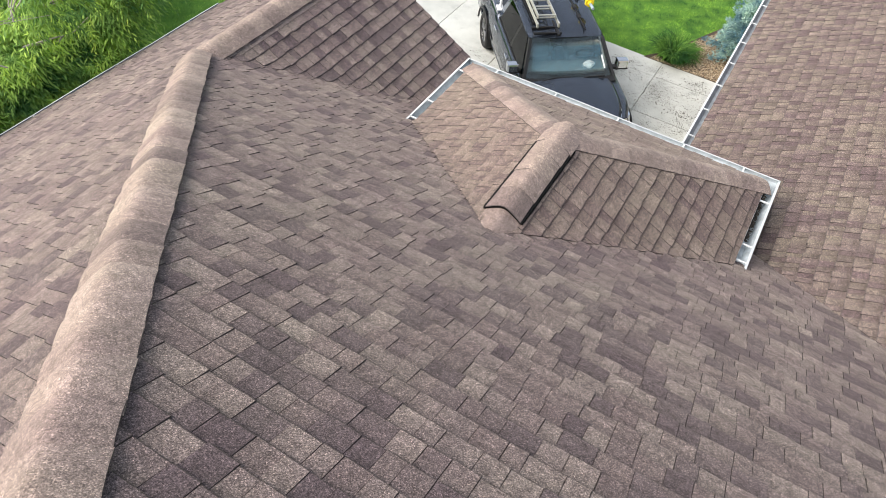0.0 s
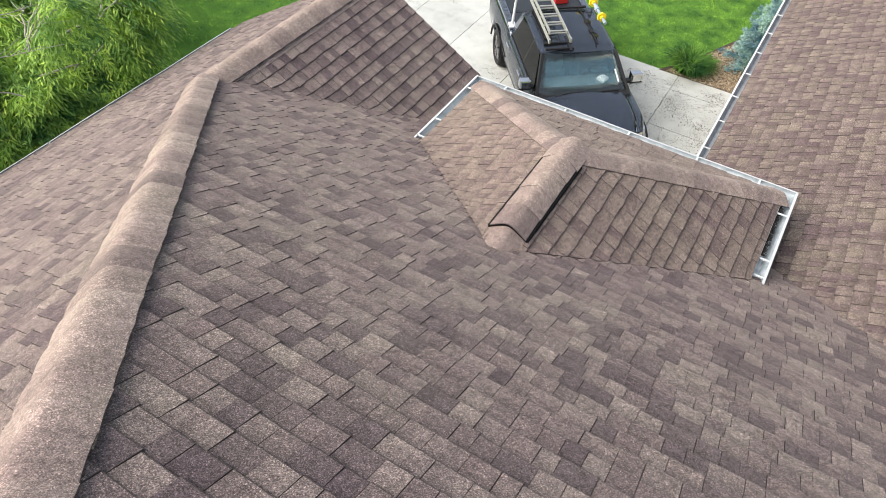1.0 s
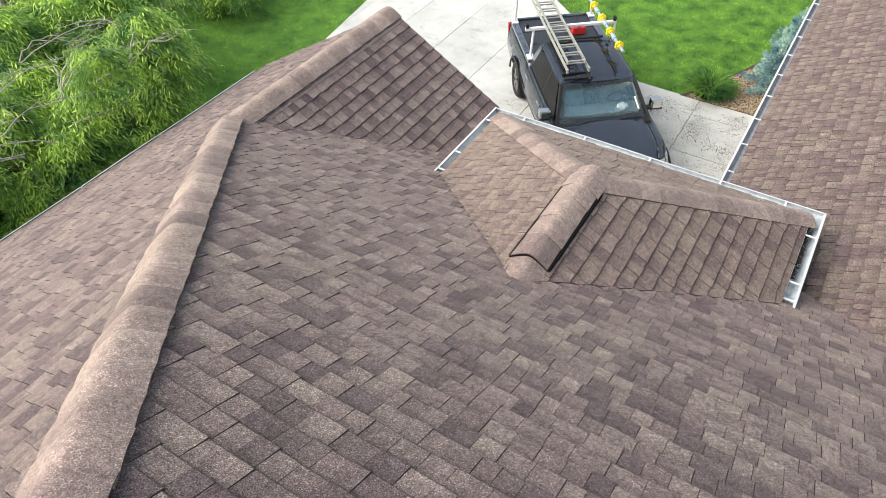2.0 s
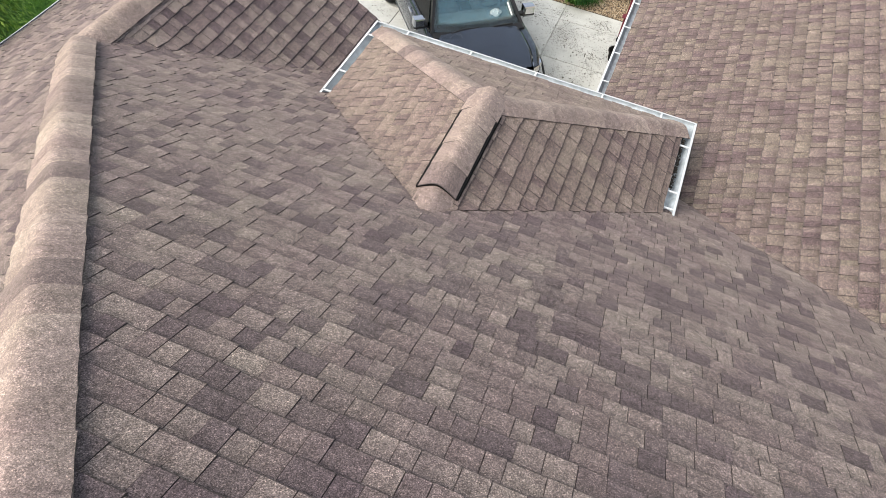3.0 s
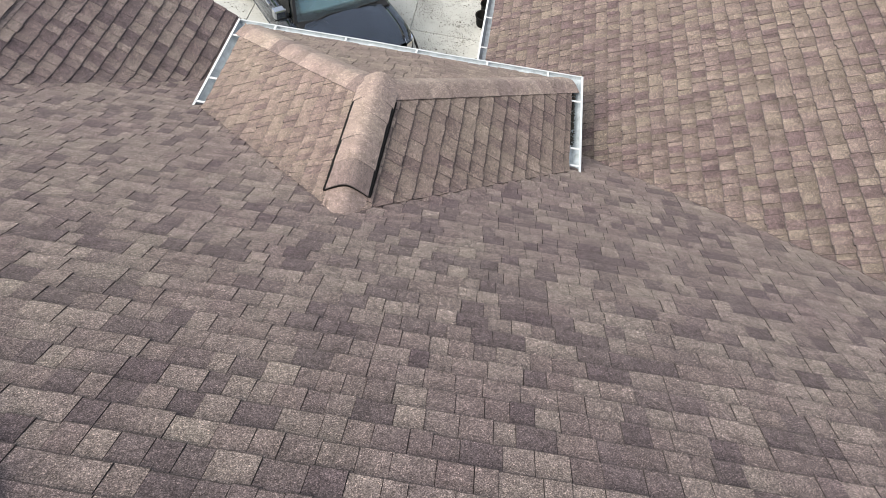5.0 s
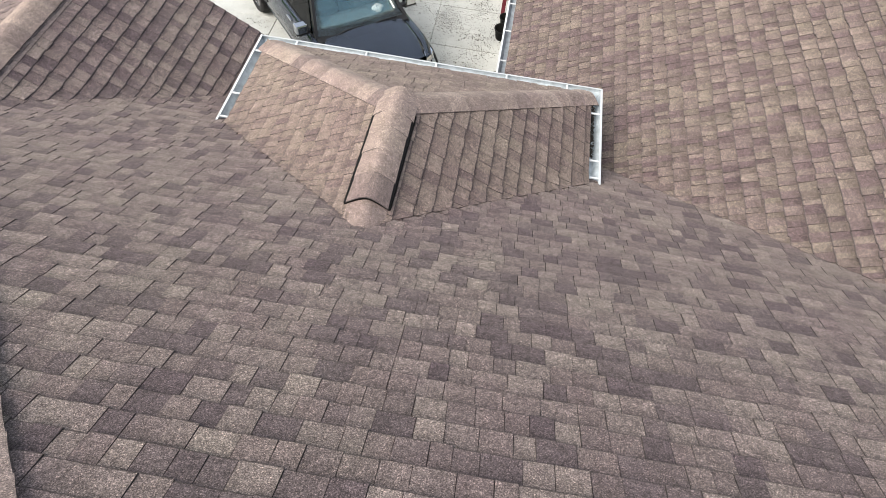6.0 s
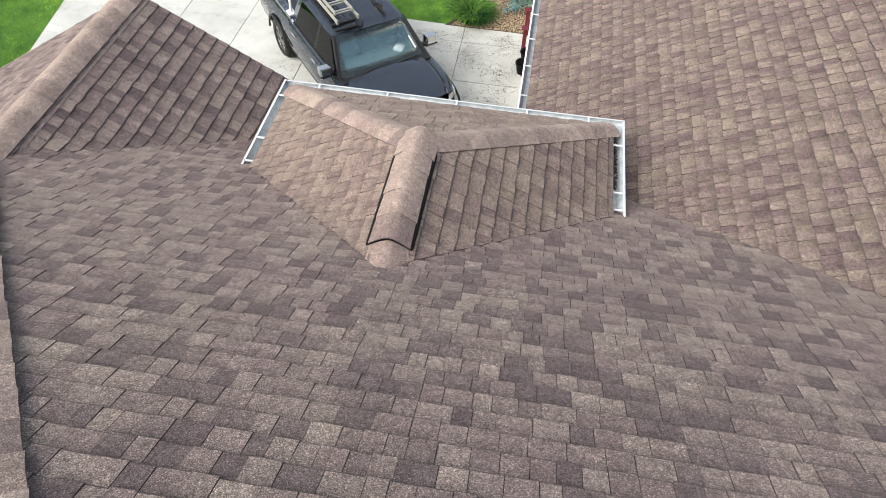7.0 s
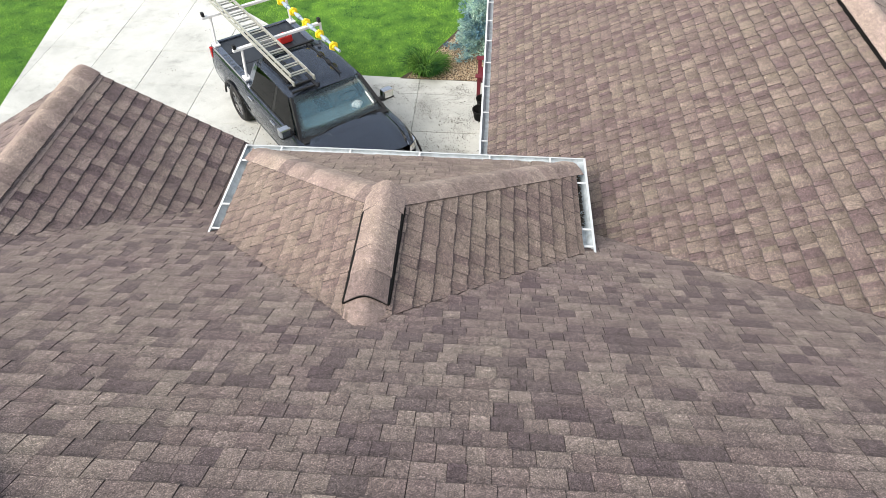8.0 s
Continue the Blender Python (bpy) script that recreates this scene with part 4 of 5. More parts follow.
            for i in range(1, n_leaf + 1):
                q = stem[i]
                sgn = 1 if i % 2 else -1
                out = (h * 0.55 + side * sgn * rng.uniform(0.3, 0.8) + up * rng.uniform(-1.3, -0.1)).normalized()
                length = rng.uniform(0.075, 0.125)
                w = out.cross(Vector((rng.gauss(0, 0.35), rng.gauss(0, 0.35), 1))).normalized() * rng.uniform(0.009, 0.0135)
                n = len(verts)
                verts.extend([q + out * length * 0.45 + w, q + out * length, q + out * length * 0.45 - w])
                faces.append((root + i, n, n + 1, n + 2))
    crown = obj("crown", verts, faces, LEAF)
    crown.parent = tree
    tagged(crown, kind="stuff")
    return tree


clear = lambda x, y, z: x < -6.35 and y < 5.2 and z > GROUND + 0.05
leafy_tree(-8.6, 0.7, (-8.45, 0.7, -2.25), (2.65, 3.4, 1.95), 900, 41, "leafy green tree with drooping feathery foliage beside the gutter", clear)
leafy_tree(-12.0, 3.6, (-12.0, 3.6, -2.5), (2.4, 2.4, 1.5), 300, 42, "second leafy green tree standing behind the first", clear)
leafy_tree(-13.2, 7.1, (-13.2, 7.0, -3.15), (1.85, 1.55, 1.2), 110, 43, "low leafy green tree at the lawn's far edge", lambda x, y, z: y < 9.4 and z > GROUND + 0.05)


# ---- the pickup ----
def loft(sections, close=True):
    """Joins cross-sections of equal length into a skin; each section is a list of points."""
    bm = bmesh.new()
    rings = [[bm.verts.new(p) for p in s] for s in sections]
    n = len(sections[0])
    for a, b in zip(rings, rings[1:]):
        for i in range(n - 1):
            bm.faces.new([a[i], a[i + 1], b[i + 1], b[i]])
    if close:
        bm.faces.new(rings[0])
        bm.faces.new(rings[-1][::-1])
    return bm


def panel(pts, thick, inset=0.0):
    """A thin plate through the corner points."""
    v = [Vector(p) for p in pts]
    n = (v[1] - v[0]).cross(v[-1] - v[0]).normalized()
    c = sum(v, Vector()) / len(v)
    v = [p + (c - p).normalized() * inset for p in v]
    bm = bmesh.new()
    top = [bm.verts.new(p + n * thick / 2) for p in v]
    low = [bm.verts.new(p - n * thick / 2) for p in v]
    bm.faces.new(top)
    bm.faces.new(low[::-1])
    k = len(v)
    for i in range(k):
        bm.faces.new([top[i], low[i], low[(i + 1) % k], top[(i + 1) % k]])
    return bm


def bar(name, pts, r, material, parent, label=""):
    bm = bmesh.new()
    for a, b in zip(pts, pts[1:]):
        add_tube(bm, a, b, r, seg=8)
    return part(name, bm, material, parent, label)


def wheel(parent, x, y):
    sy = 1 if y > 0 else -1
    bm = bmesh.new()
    prof = [(0.27, -0.13), (0.36, -0.135), (0.395, -0.10), (0.405, 0.0), (0.395, 0.10), (0.36, 0.135), (0.27, 0.13)]
    n = 28
    rings = []
    for k in range(n):
        a = 2 * math.pi * k / n
        rings.append([bm.verts.new((x + r * math.cos(a), y + w, 0.405 + r * math.sin(a))) for r, w in prof])
    for k in range(n):
        a, b = rings[k], rings[(k + 1) % n]
        for i in range(len(prof)):
            bm.faces.new([a[i], a[(i + 1) % len(prof)], b[(i + 1) % len(prof)], b[i]])
    w = tagged(new("wheel"))
    w.parent = parent
    part("tyre", bm, RUBBER, w)
    bm = bmesh.new()
    yo = y + sy * 0.10
    add_tube(bm, (x, y - sy * 0.10, 0.405), (x, y + sy * 0.03, 0.405), 0.265, seg=24)
    for k in range(6):
        a = k * math.pi / 3
        for da in (-0.13, 0.13):
            add_tube(bm, (x, yo, 0.405), (x + 0.25 * math.cos(a + da), yo, 0.405 + 0.25 * math.sin(a + da)), 0.022, 0.018, 6)
    add_tube(bm, (x, y, 0.405), (x, yo + sy * 0.015, 0.405), 0.06, seg=14)
    for k in range(24):
        a, b = 2 * math.pi * k / 24, 2 * math.pi * (k + 1) / 24
        add_tube(bm, (x + 0.262 * math.cos(a), yo, 0.405 + 0.262 * math.sin(a)), (x + 0.262 * math.cos(b), yo, 0.405 + 0.262 * math.sin(b)), 0.016, seg=5)
    part("rim", bm, RIM, w, "grey spoked alloy rim")


def arch_side(sy):
    """One flank of the body with its wheel arches, from the front wing to the tail."""
    xs = np.linspace(-2.90, 2.66, 72)
    rows = []
    for x in xs:
        taper = 1 - 0.10 * max(0, (x - 2.0) / 0.8) ** 2 - 0.02 * max(0, (-2.3 - x) / 0.6)
        top = 1.32 if x < -0.98 else (1.24 if x < 1.15 else 1.20 - 0.10 * max(0, (x - 1.15) / 1.65) ** 1.5)
        low = 0.42
        for wx in (-1.80, 1.88):
            d = abs(x - wx)
            if d < 0.50:
                low = max(low, 0.40 + math.sqrt(max(0, 0.50 ** 2 - d * d)))
        flare = (0.025 if x < 0 else 0.05) * sum(max(0, 1 - abs(abs(x - wx) - 0.0) / 0.62) for wx in (-1.80, 1.88))
        mid = 0.5 * (low + top)
        pts = [(0.93, low), (0.985 + flare, max(low + 0.01, 0.62)), (1.00 + flare, max(low + 0.02, 0.88)), (0.985, max(low + 0.03, 1.04)), (0.955 + 0.02 * (x > 1.1), max(low + 0.04, top - 0.06)), (0.90 + 0.03 * (x > 1.1), top), (0.88 - 0.08 * (x > 1.1), top + 0.012 * (x > 1.1))]
        rows.append([(x, sy * y * taper, z) for y, z in pts])
    return loft(rows, close=False)


def pickup():
    car = tagged(new("pickup_truck"), "black crew cab pickup with ladder rack on the concrete driveway", "truck")
    for sy in (-1, 1):
        b = arch_side(sy)
        bmesh.ops.solidify(b, geom=b.faces[:], thickness=0.02)
        part("side_panel", b, CAR_PAINT, car, smooth=True)
    # bonnet, with a raised middle and a crease on either side
    rows = []
    for x in np.linspace(1.30, 2.60, 14):
        f = (x - 1.30) / 1.30
        w = 0.792 * (1 - 0.10 * max(0, (x - 2.0) / 0.8) ** 2)
        z = 1.205 - 0.10 * f ** 1.5 - 0.02 * f ** 6
        rows.append([(x, s * w, z + h) for s, h in ((-1, 0), (-0.985, 0.022), (-0.90, 0.034), (-0.74, 0.044), (-0.66, 0.070), (-0.3, 0.086), (0, 0.090), (0.3, 0.086), (0.66, 0.070), (0.74, 0.044), (0.90, 0.034), (0.985, 0.022), (1, 0))])
    b = loft(rows, close=False)
    bmesh.ops.solidify(b, geom=b.faces[:], thickness=0.015)
    part("bonnet", b, CAR_PAINT, car, smooth=True)
    part("bumper", add_box(bmesh.new(), (2.50, -0.93, 0.45), (2.78, 0.93, 0.78), None, 0.06), CHROME, car, "chrome front bumper")
    part("grille", add_box(bmesh.new(), (2.48, -0.62, 0.80), (2.66, 0.62, 1.10), None, 0.03), TRIM_BLACK, car)
    for sy in (-1, 1):
        part("headlight", add_box(bmesh.new(), (2.36, sy * 0.88 - 0.12, 0.90), (2.65, sy * 0.88 + 0.09, 1.085), None, 0.05), CHROME, car, "clear headlight")
        part("tail_lamp", add_box(bmesh.new(), (-2.93, sy * 0.93 - 0.05, 1.00), (-2.83, sy * 0.93 + 0.05, 1.24), None, 0.02), LAMP_RED, car, "red tail lamp")
    part("underbody", box_bm((-2.8, -0.86, 0.35), (2.6, 0.86, 0.60)), TRIM_BLACK, car)
    part("scuttle", box_bm((1.02, -0.88, 1.13), (1.36, 0.88, 1.232), 0.02), TRIM_BLACK, car)
    # load bed
    bm = box_bm((-2.84, -0.80, 0.62), (-1.02, 0.80, 0.80))
    for i in range(9):
        add_box(bm, (-2.8, -0.70 + 0.175 * i - 0.04, 0.80), (-1.05, -0.70 + 0.175 * i + 0.04, 0.815))
    part("bed_floor", bm, TRIM_BLACK, car, "ribbed black bed floor")
    for sy in (-1, 1):
        part("bed_rail", box_bm((-2.86, min(sy * 0.80, sy * 0.945), 1.22), (-1.0, max(sy * 0.80, sy * 0.945), 1.335), 0.025), CAR_PAINT, car)
        part("bed_side", box_bm((-2.84, min(sy * 0.80, sy * 0.84), 0.7), (-1.0, max(sy * 0.80, sy * 0.84), 1.24)), TRIM_BLACK, car)
    # folding bed cover of three ribbed panels
    for k in range(3):
        x0 = -2.83 + 0.56 * k
        bm = box_bm((x0, -0.80, 1.262), (x0 + 0.545, 0.80, 1.292), 0.008)
        for i in range(4):
            add_box(bm, (x0 + 0.05, -0.60 + 0.40 * i - 0.03, 1.292), (x0 + 0.495, -0.60 + 0.40 * i + 0.03, 1.299))
        part("bed_cover_panel", bm, COVER_BLACK, car, "black ribbed bed cover panel")
    part("tailgate", box_bm((-2.92, -0.93, 0.62), (-2.84, 0.93, 1.33), 0.03), CAR_PAINT, car)
    part("bed_front", box_bm((-1.03, -0.86, 0.65), (-0.98, 0.86, 1.33), 0.015), CAR_PAINT, car)
    # cab: floor, roof, pillars, glass
    part("dashboard", box_bm((0.62, -0.80, 0.95), (1.10, 0.80, 1.17), 0.06), DASH_GREY, car)
    part("cab_floor", box_bm((-0.95, -0.84, 0.60), (1.1, 0.84, 0.70)), TRIM_BLACK, car)
    for x, ys in ((0.02, (-0.40, 0.40)), (-0.72, (-0.42, 0.42))):
        for y in ys:
            bm = box_bm((x - 0.22, y - 0.26, 0.72), (x + 0.28, y + 0.26, 0.98), 0.06)
            add_box(bm, (x - 0.26, y - 0.25, 0.92), (x - 0.10, y + 0.25, 1.45), None, 0.06)
            add_box(bm, (x - 0.25, y - 0.13, 1.44), (x - 0.13, y + 0.13, 1.62), None, 0.04)
            part("car_seat", bm, SEAT_CLOTH, car, "grey cloth seat")
    bm = bmesh.new()
    for k in range(20):
        a, b2 = 2 * math.pi * k / 20, 2 * math.pi * (k + 1) / 20
        f = lambda q: (0.50 + 0.07 * math.sin(q), 0.40 + 0.18 * math.cos(q), 1.18 + 0.17 * math.sin(q))
        add_tube(bm, f(a), f(b2), 0.014, seg=5)
    part("steering_wheel", bm, TRIM_BLACK, car)
    roof_rows = []
    for x in np.linspace(0.66, -0.86, 12):
        z = 1.775 + 0.045 * math.sin(math.pi * (0.70 - x) / 1.9)
        if x > 0.5:
            z -= 0.04 * ((x - 0.5) / 0.16) ** 2
        lead = max(0.0, (x - 0.20) / 0.46)
        roof_rows.append([(x + lead * (0.030 - 0.075 * s * s), s * 0.735, z + h) for s, h in ((-1, -0.06), (-0.96, -0.022), (-0.85, 0.004), (-0.4, 0.030), (0, 0.038), (0.4, 0.030), (0.85, 0.004), (0.96, -0.022), (1, -0.06))])
    b = loft(roof_rows, close=False)
    bmesh.ops.solidify(b, geom=b.faces[:], thickness=0.03)
    part("cab_roof", b, CAR_PAINT, car, smooth=True)
    base_f, top_f = 1.19, 0.64
    for sy in (-1, 1):
        lo = lambda x: Vector((x, sy * 0.90, 1.235))
        hi = lambda x: Vector((x, sy * 0.725, 1.745))
        for x0, x1, w in ((base_f, top_f, 0.045), (0.08, 0.10, 0.05), (-0.98, -0.84, 0.09)):
            bm = bmesh.new()
            a, c = lo(x0), hi(x1)
            dirs = Vector((w, 0, 0))
            vs = [bm.verts.new(p) for p in (a - dirs, a + dirs, c + dirs, c - dirs)]
            vs += [bm.verts.new(p + Vector((0, -sy * 0.05, -0.01))) for p in (a - dirs, a + dirs, c + dirs, c - dirs)]
            for f in ((0, 1, 2, 3), (7, 6, 5, 4), (0, 4, 5, 1), (1, 5, 6, 2), (2, 6, 7, 3), (3, 7, 4, 0)):
                bm.faces.new([vs[i] for i in f])
            part("pillar", bm, CAR_PAINT if x0 < -0.5 else TRIM_BLACK, car)
        part("side_window", panel([lo(1.05), hi(0.55), hi(0.14), lo(0.13)], 0.006), DARK_GLASS, car, "tinted front side window")
        part("side_window", panel([lo(0.03), hi(0.06), hi(-0.76), lo(-0.90)], 0.006), DARK_GLASS, car, "tinted rear side window")
        bm = bmesh.new()
        add_box(bm, (-0.95, sy * 0.905 - 0.012, 1.222), (1.15, sy * 0.905 + 0.012, 1.245))
        part("window_trim", bm, TRIM_BLACK, car)
        for x in (0.20, -0.82):
            part("door_handle", add_box(bmesh.new(), (x - 0.10, sy * 0.985 - 0.025, 1.045), (x + 0.10, sy * 0.985 + 0.025, 1.085), None, 0.012), CHROME, car, "chrome door handle")
        mir = new("wing_mirror")
        mir.parent = car
        part("mirror_cap", add_box(bmesh.new(), (0.91, sy * 1.07 - 0.11, 1.23), (1.07, sy * 1.07 + 0.11, 1.46), None, 0.035), CHROME, mir, "chrome mirror cap")
        part("mirror_glass", box_bm((0.902, sy * 1.07 - 0.09, 1.26), (0.909, sy * 1.07 + 0.09, 1.43)), CHROME, mir)
        part("mirror_band", add_box(bmesh.new(), (0.925, sy * 1.07 - 0.114, 1.270), (1.074, sy * 1.07 + 0.114, 1.300), None, 0.006), TRIM_BLACK, mir)
        part("mirror_arm", add_box(bmesh.new(), (0.94, min(sy * 0.90, sy * 1.02), 1.25), (1.04, max(sy * 0.90, sy * 1.02), 1.31), None, 0.015), TRIM_BLACK, mir)
        # roof rail with feet
        bm = bmesh.new()
        if sy < 0:
            add_box(bm, (-0.80, -0.585, 1.835), (0.30, -0.565, 1.862), None, 0.006)
            add_box(bm, (-0.80, -0.480, 1.835), (0.30, -0.460, 1.862), None, 0.006)
            for i in range(13):
                add_box(bm, (-0.78 + 0.085 * i, -0.595, 1.80), (-0.745 + 0.085 * i, -0.45, 1.868))
        else:
            add_box(bm, (-0.80, 0.355, 1.832), (0.56, 0.380, 1.856), None, 0.006)
            for x in (-0.72, -0.25, 0.10):
                add_box(bm, (x - 0.07, 0.335, 1.80), (x + 0.07, 0.40, 1.868), None, 0.008)
        part("roof_rail", bm, TRIM_BLACK, car, "matt black roof rail")
    for x in (0.44, 0.60):
        part("crossbar", box_bm((x - 0.022, -0.64, 1.80), (x + 0.022, -0.10, 1.858 - 0.25 * max(0, x - 0.5)), 0.006), TRIM_BLACK, car)
    part("strap", box_bm((0.20, -0.20, 1.812), (0.70, -0.15, 1.846), 0.006), TRIM_BLACK, car)
    part("crossbar", box_bm((-0.80, -0.56, 1.862), (-0.75, 0.50, 1.892), 0.006), TRIM_BLACK, car)
    cols = []
    for k in range(13):
        v = -1 + k / 6
        cols.append([(1.285 - 0.10 * v * v - (0.60 - 0.03 * v * v) * f, v * (0.85 - 0.135 * f), 1.235 + 0.52 * f) for f in (0.0, 0.25, 0.5, 0.75, 1.0)])
    w = loft(cols, close=False)
    bmesh.ops.solidify(w, geom=w.faces[:], thickness=0.006)
    ws = part("windscreen", w, WINDSCREEN, car, "greenish windscreen", smooth=True)
    ws.visible_shadow = False
    part("rear_window", panel([(-1.0, 0.80, 1.25), (-1.0, -0.80, 1.25), (-0.855, -0.62, 1.75), (-0.855, 0.62, 1.75)], 0.006), DARK_GLASS, car)
    for y in (-0.55, 0.12):
        bar("wiper", [(1.33, y, 1.262), (1.29, y + 0.22, 1.292), (1.27, y + 0.55, 1.285)], 0.016, TRIM_BLACK, car)
    bm = bmesh.new()
    bmesh.ops.create_icosphere(bm, subdivisions=3, radius=0.10, matrix=Matrix.Translation((0.86, 0.44, 1.235)) @ Matrix.Diagonal((0.9, 1.15, 0.7, 1)))
    for v in bm.verts:
        v.co += v.normal * 0.03 * noise.noise(v.co * 9)
    part("dashboard_cloth", bm, PAPER_WHITE, car, "white crumpled cloth on the dashboard", smooth=True)
    part("sticker", panel([(1.13, 0.68, 1.365), (1.13, 0.705, 1.365), (0.95, 0.655, 1.535), (0.95, 0.63, 1.535)], 0.014), PAPER_WHITE, car, "white windscreen sticker")
    # the nose: shorter than it was drawn, and rounded towards its corners
    for ob in car.children_recursive:
        if ob.type == "MESH":
            for v in ob.data.vertices:
                if v.co.x > 1.45:
                    v.co.x = 1.45 + (v.co.x - 1.45) * 0.82
                    v.co.x -= 0.16 * (v.co.y / 0.93) ** 4 * min(1.0, (v.co.x - 1.45) / 0.9) ** 2
                    v.co.y *= 1 - 0.10 * max(0.0, (v.co.x - 1.75) / 0.7) ** 2
    for x in (-1.80, 1.79):
        for y in (-0.87, 0.87):
            wheel(car, x, y)
            pts = [(x + 0.50 * math.cos(q), math.copysign(1.055 if x > 0 else 1.025, y), 0.41 + 0.50 * math.sin(q)) for q in np.linspace(0.1, math.pi - 0.1, 14)]
            bar("wheel_arch_flare", pts, 0.022, TRIM_BLACK, car)
    # ladder rack
    for x in (-2.72, -1.12):
        for sy in (-1, 1):
            part("rack_foot", box_bm((x - 0.10, min(sy * 0.80, sy * 0.94), 1.336), (x + 0.10, max(sy * 0.80, sy * 0.94), 1.37), 0.008), RACK_WHITE, car)
            bar("rack_post", [(x, sy * 0.87, 1.36), (x, sy * 0.84, 1.98)], 0.028, RACK_WHITE, car, "white steel rack post")
        part("rack_bar", box_bm((x - 0.035, -1.02, 1.96), (x + 0.035, 0.86, 2.02), 0.012), RACK_WHITE, car, "white steel rack crossbar")
        for sy in (-1, 1):
            part("bar_stop", add_box(bmesh.new(), (x - 0.04, sy * 0.90 - 0.08 - 0.03, 2.02), (x + 0.04, sy * 0.90 - 0.08 + 0.03, 2.11), None, 0.01), TRIM_BLACK, car)
    return car


truck = pickup()
TRUCK_M = Matrix.Translation((-2.235, 7.25, PAVE)) @ Matrix.Rotation(radians(-50.4), 4, "Z") @ Matrix.Diagonal((0.86, 0.88, 0.86, 1))
truck.matrix_world = TRUCK_M


def ladder():
    """An aluminium extension ladder of two sections, lying on the rack and over the cab."""
    thing = tagged(new("extension_ladder"), "aluminium extension ladder lying on the pickup's rack", "ladder")
    x0, x1 = -3.7, 0.74
    for k, (w, dz) in enumerate(((0.200, 0.0), (0.162, 0.075))):
        for sy in (-1, 1):
            bm = box_bm((x0 + 0.1 * k, sy * w - 0.011, 2.03 + dz), (x1 - 0.12 * k, sy * w + 0.011, 2.10 + dz), 0.004)
            part("ladder_rail", bm, ALUMINIUM, thing)
            if k == 0:
                part("ladder_foot", box_bm((x1 - 0.02, sy * w - 0.016, 2.015), (x1 + 0.05, sy * w + 0.016, 2.105), 0.006), ALUMINIUM, thing)
        x = x0 + 0.25 + 0.04 * k
        while x < x1 - 0.15:
            part("rung", tube_bm((x, -w, 2.065 + dz), (x, w, 2.065 + dz), 0.017, seg=8), ALUMINIUM, thing)
            x += 0.305
    thing.matrix_world = TRUCK_M @ Matrix.Translation((-0.05, -0.43, 0)) @ Matrix.Rotation(radians(0.0), 4, "Z")


ladder()


def marker_pole():
    thing = tagged(new("roof_bracket_pole"), "blue grey pole with yellow brackets tied to the rack", "pole")
    bar("pole", [(-2.9, 0.0, 2.05), (0.22, 0.0, 2.05)], 0.028, BLUE_GREY, thing)
    for i in range(5):
        x = -2.33 + 0.57 * i
        bm = tube_bm((x, 0, 2.05), (x + 0.05, 0, 2.05), 0.092, 0.092, 6)
        add_tube(bm, (x - 0.05, 0, 2.05), (x + 0.10, 0, 2.05), 0.046, seg=8)
        part("bracket", bm, YELLOW, thing, "yellow plastic bracket")
        if i < 4:
            part("sleeve", tube_bm((x + 0.2, 0, 2.05), (x + 0.34, 0, 2.05), 0.045, seg=10), BLUE_GREY, thing)
    thing.matrix_world = TRUCK_M @ Matrix.Translation((-0.03, 0.58, 0))


marker_pole()


def fuel_can():
    thing = tagged(new("fuel_can"), "red plastic fuel can standing on the pickup's bed cover", "can")
    part("can_body", add_box(bmesh.new(), (-0.20, -0.14, 0.0), (0.20, 0.14, 0.40), None, 0.05), RED_PLASTIC, thing)
    bar("can_handle", [(-0.12, 0, 0.39), (-0.12, 0, 0.46), (0.06, 0, 0.46), (0.06, 0, 0.39)], 0.018, RED_PLASTIC, thing)
    part("can_cap", tube_bm((0.14, 0, 0.38), (0.14, 0, 0.45), 0.035), TRIM_BLACK, thing)
    thing.matrix_world = TRUCK_M @ Matrix.Translation((-2.06, 0.40, 1.299)) @ Matrix.Diagonal((0.50, 1.05, 0.40, 1))


fuel_can()


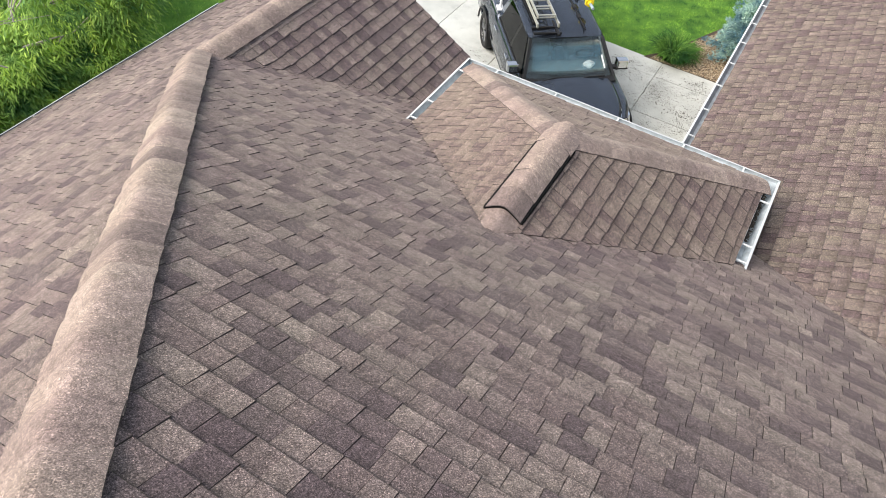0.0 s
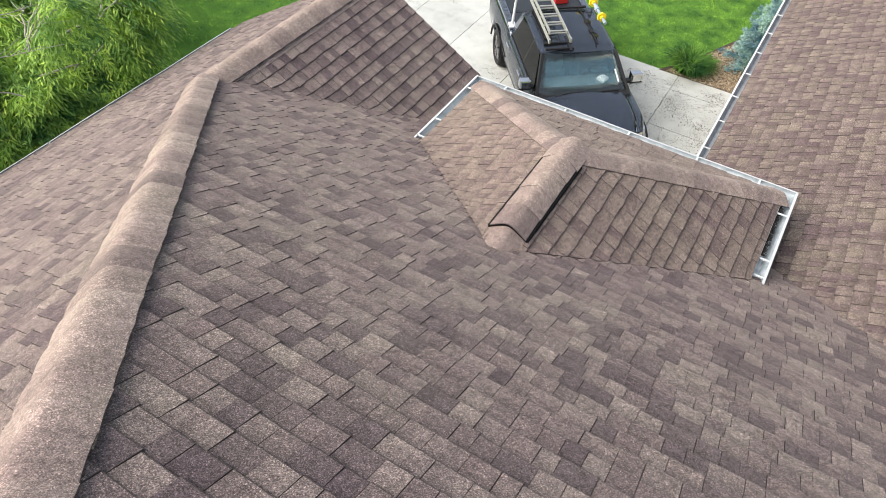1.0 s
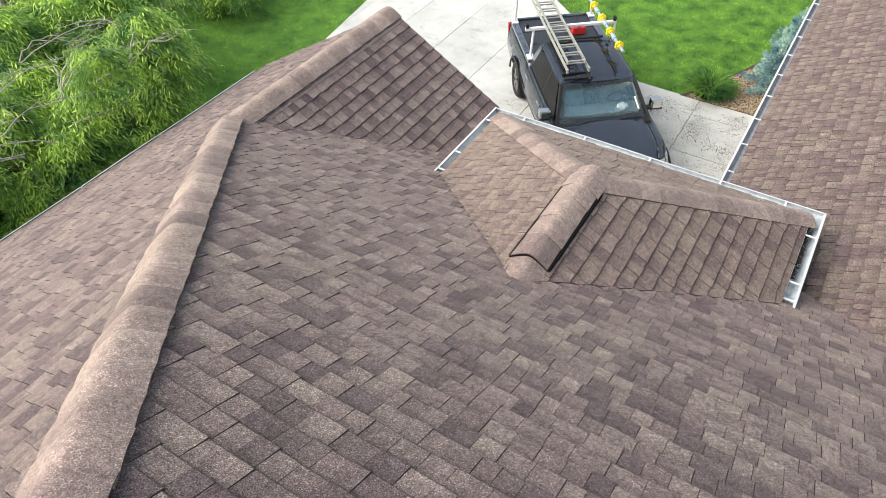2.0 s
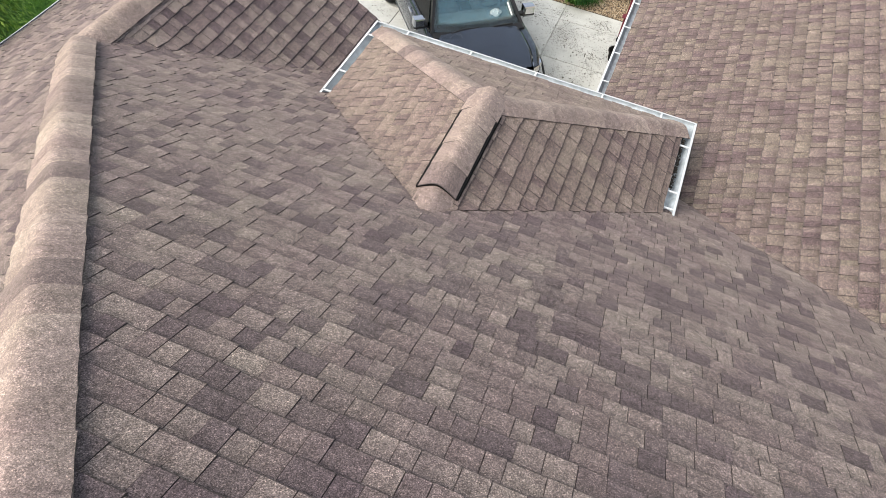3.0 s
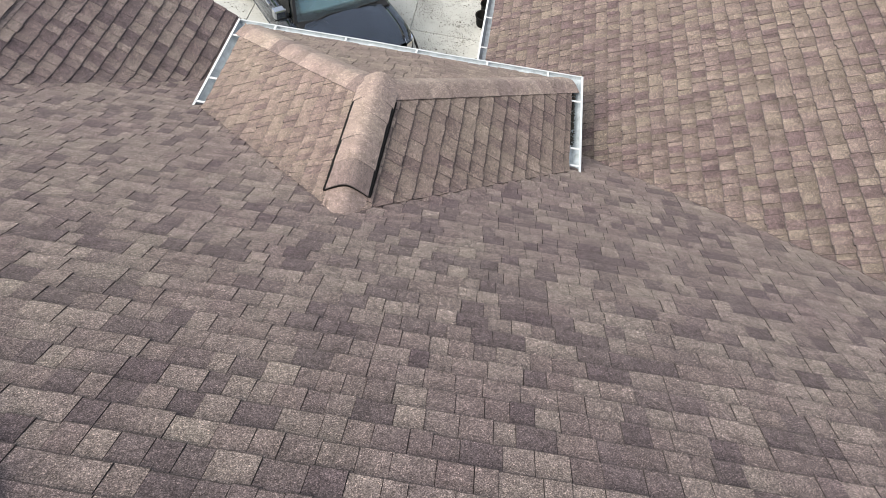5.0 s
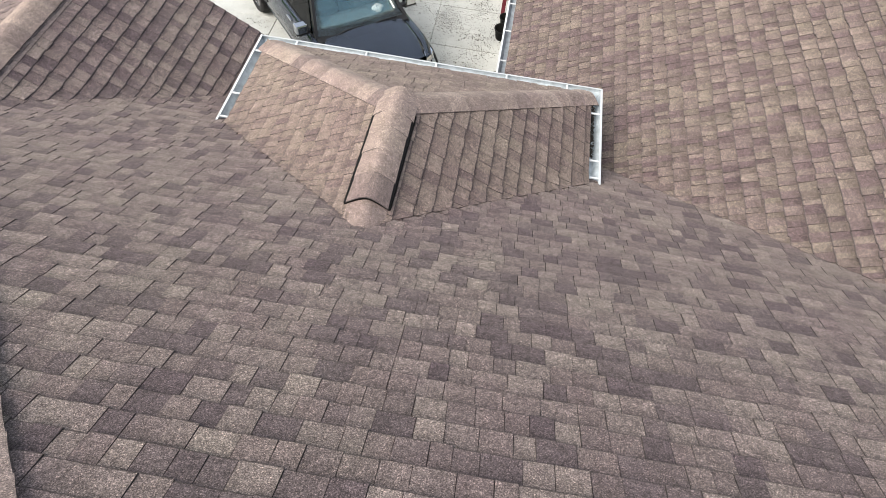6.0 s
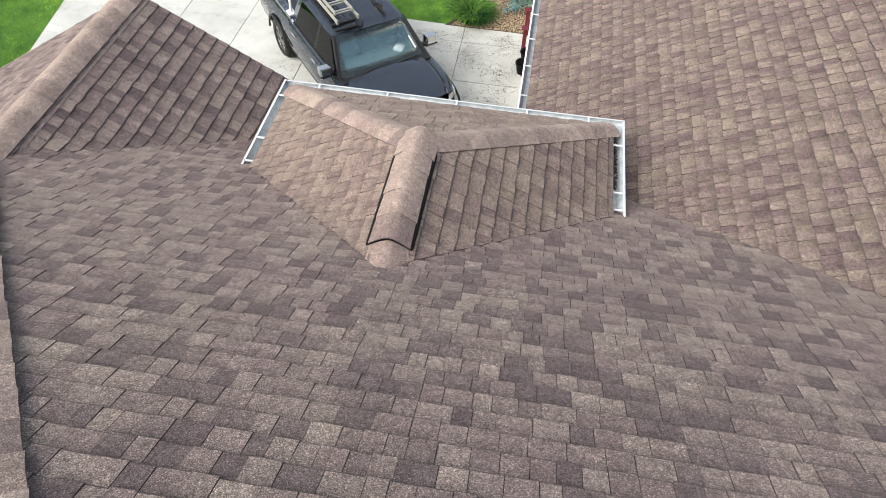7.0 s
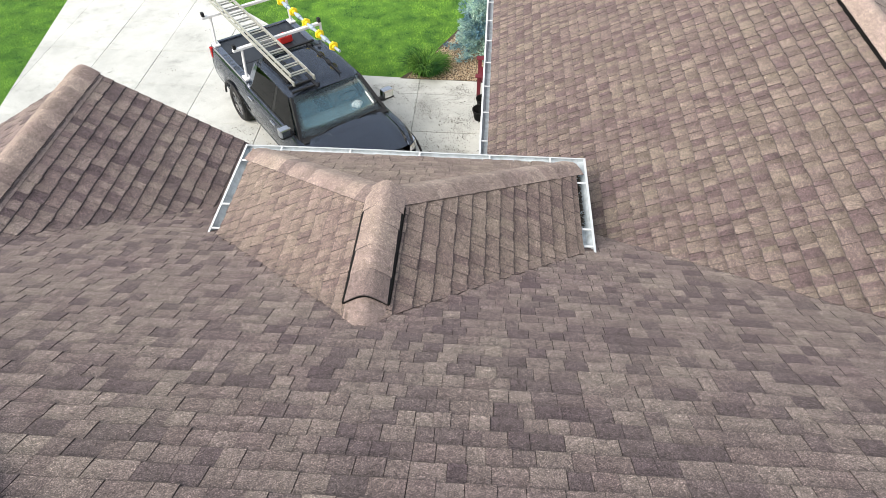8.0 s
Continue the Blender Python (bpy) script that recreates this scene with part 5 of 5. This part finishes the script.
# ---- beside the long wing's wall ----
def garden_chair():
    thing = tagged(new("garden_chair"), "dark red slatted garden chair standing against the wall", "chair")
    for i in range(5):
        y = -0.24 + 0.12 * i
        part("back_slat", add_box(bmesh.new(), (0.26, y - 0.05, 0.30), (0.29, y + 0.05, 1.02 - 0.03 * abs(i - 2)), Matrix.Rotation(radians(-12), 4, "Y"), 0.008), MAROON, thing)
    for i in range(5):
        part("seat_slat", box_bm((-0.28 + 0.115 * i, -0.29, 0.36), (-0.18 + 0.115 * i, 0.29, 0.385), 0.006), MAROON, thing)
    for sy in (-1, 1):
        part("armrest", box_bm((-0.36, sy * 0.36 - 0.07, 0.55), (0.36, sy * 0.36 + 0.07, 0.575), 0.008), MAROON, thing)
        for x in (-0.28, 0.26):
            part("leg", box_bm((x - 0.04, sy * 0.33 - 0.02, 0), (x + 0.04, sy * 0.33 + 0.02, 0.55), 0.006), MAROON, thing)
    thing.matrix_world = Matrix.Translation((*yard(0.80, 10.30), PAVE)) @ Matrix.Diagonal((YARD, YARD, YARD, 1))
    return thing


garden_chair()


def pot(x, y, r, h):
    thing = tagged(new("plant_pot"), "empty black plastic nursery pot on the concrete", "pot", "black pots by the wall")
    bm = bmesh.new()
    prof = [(0.0, 0.0), (0.78, 0.0), (0.95, 0.92), (1.04, 0.92), (1.04, 1.0), (0.92, 1.0), (0.88, 0.9), (0.74, 0.12), (0.0, 0.12)]
    n = 24
    rings = [[bm.verts.new((r * a * math.cos(2 * math.pi * k / n), r * a * math.sin(2 * math.pi * k / n), h * z)) for a, z in prof] for k in range(n)]
    for k in range(n):
        a, b = rings[k], rings[(k + 1) % n]
        for i in range(len(prof) - 1):
            bm.faces.new([a[i], a[i + 1], b[i + 1], b[i]])
    bmesh.ops.remove_doubles(bm, verts=bm.verts[:], dist=1e-5)
    part("pot_body", bm, BLACK_PLASTIC, thing, smooth=True)
    thing.matrix_world = Matrix.Translation((x, y, PAVE))


pot(*yard(0.60, 9.25), 0.165, 0.20)
pot(*yard(0.64, 9.68), 0.147, 0.18)

lay_slabs()
lay_shingles()
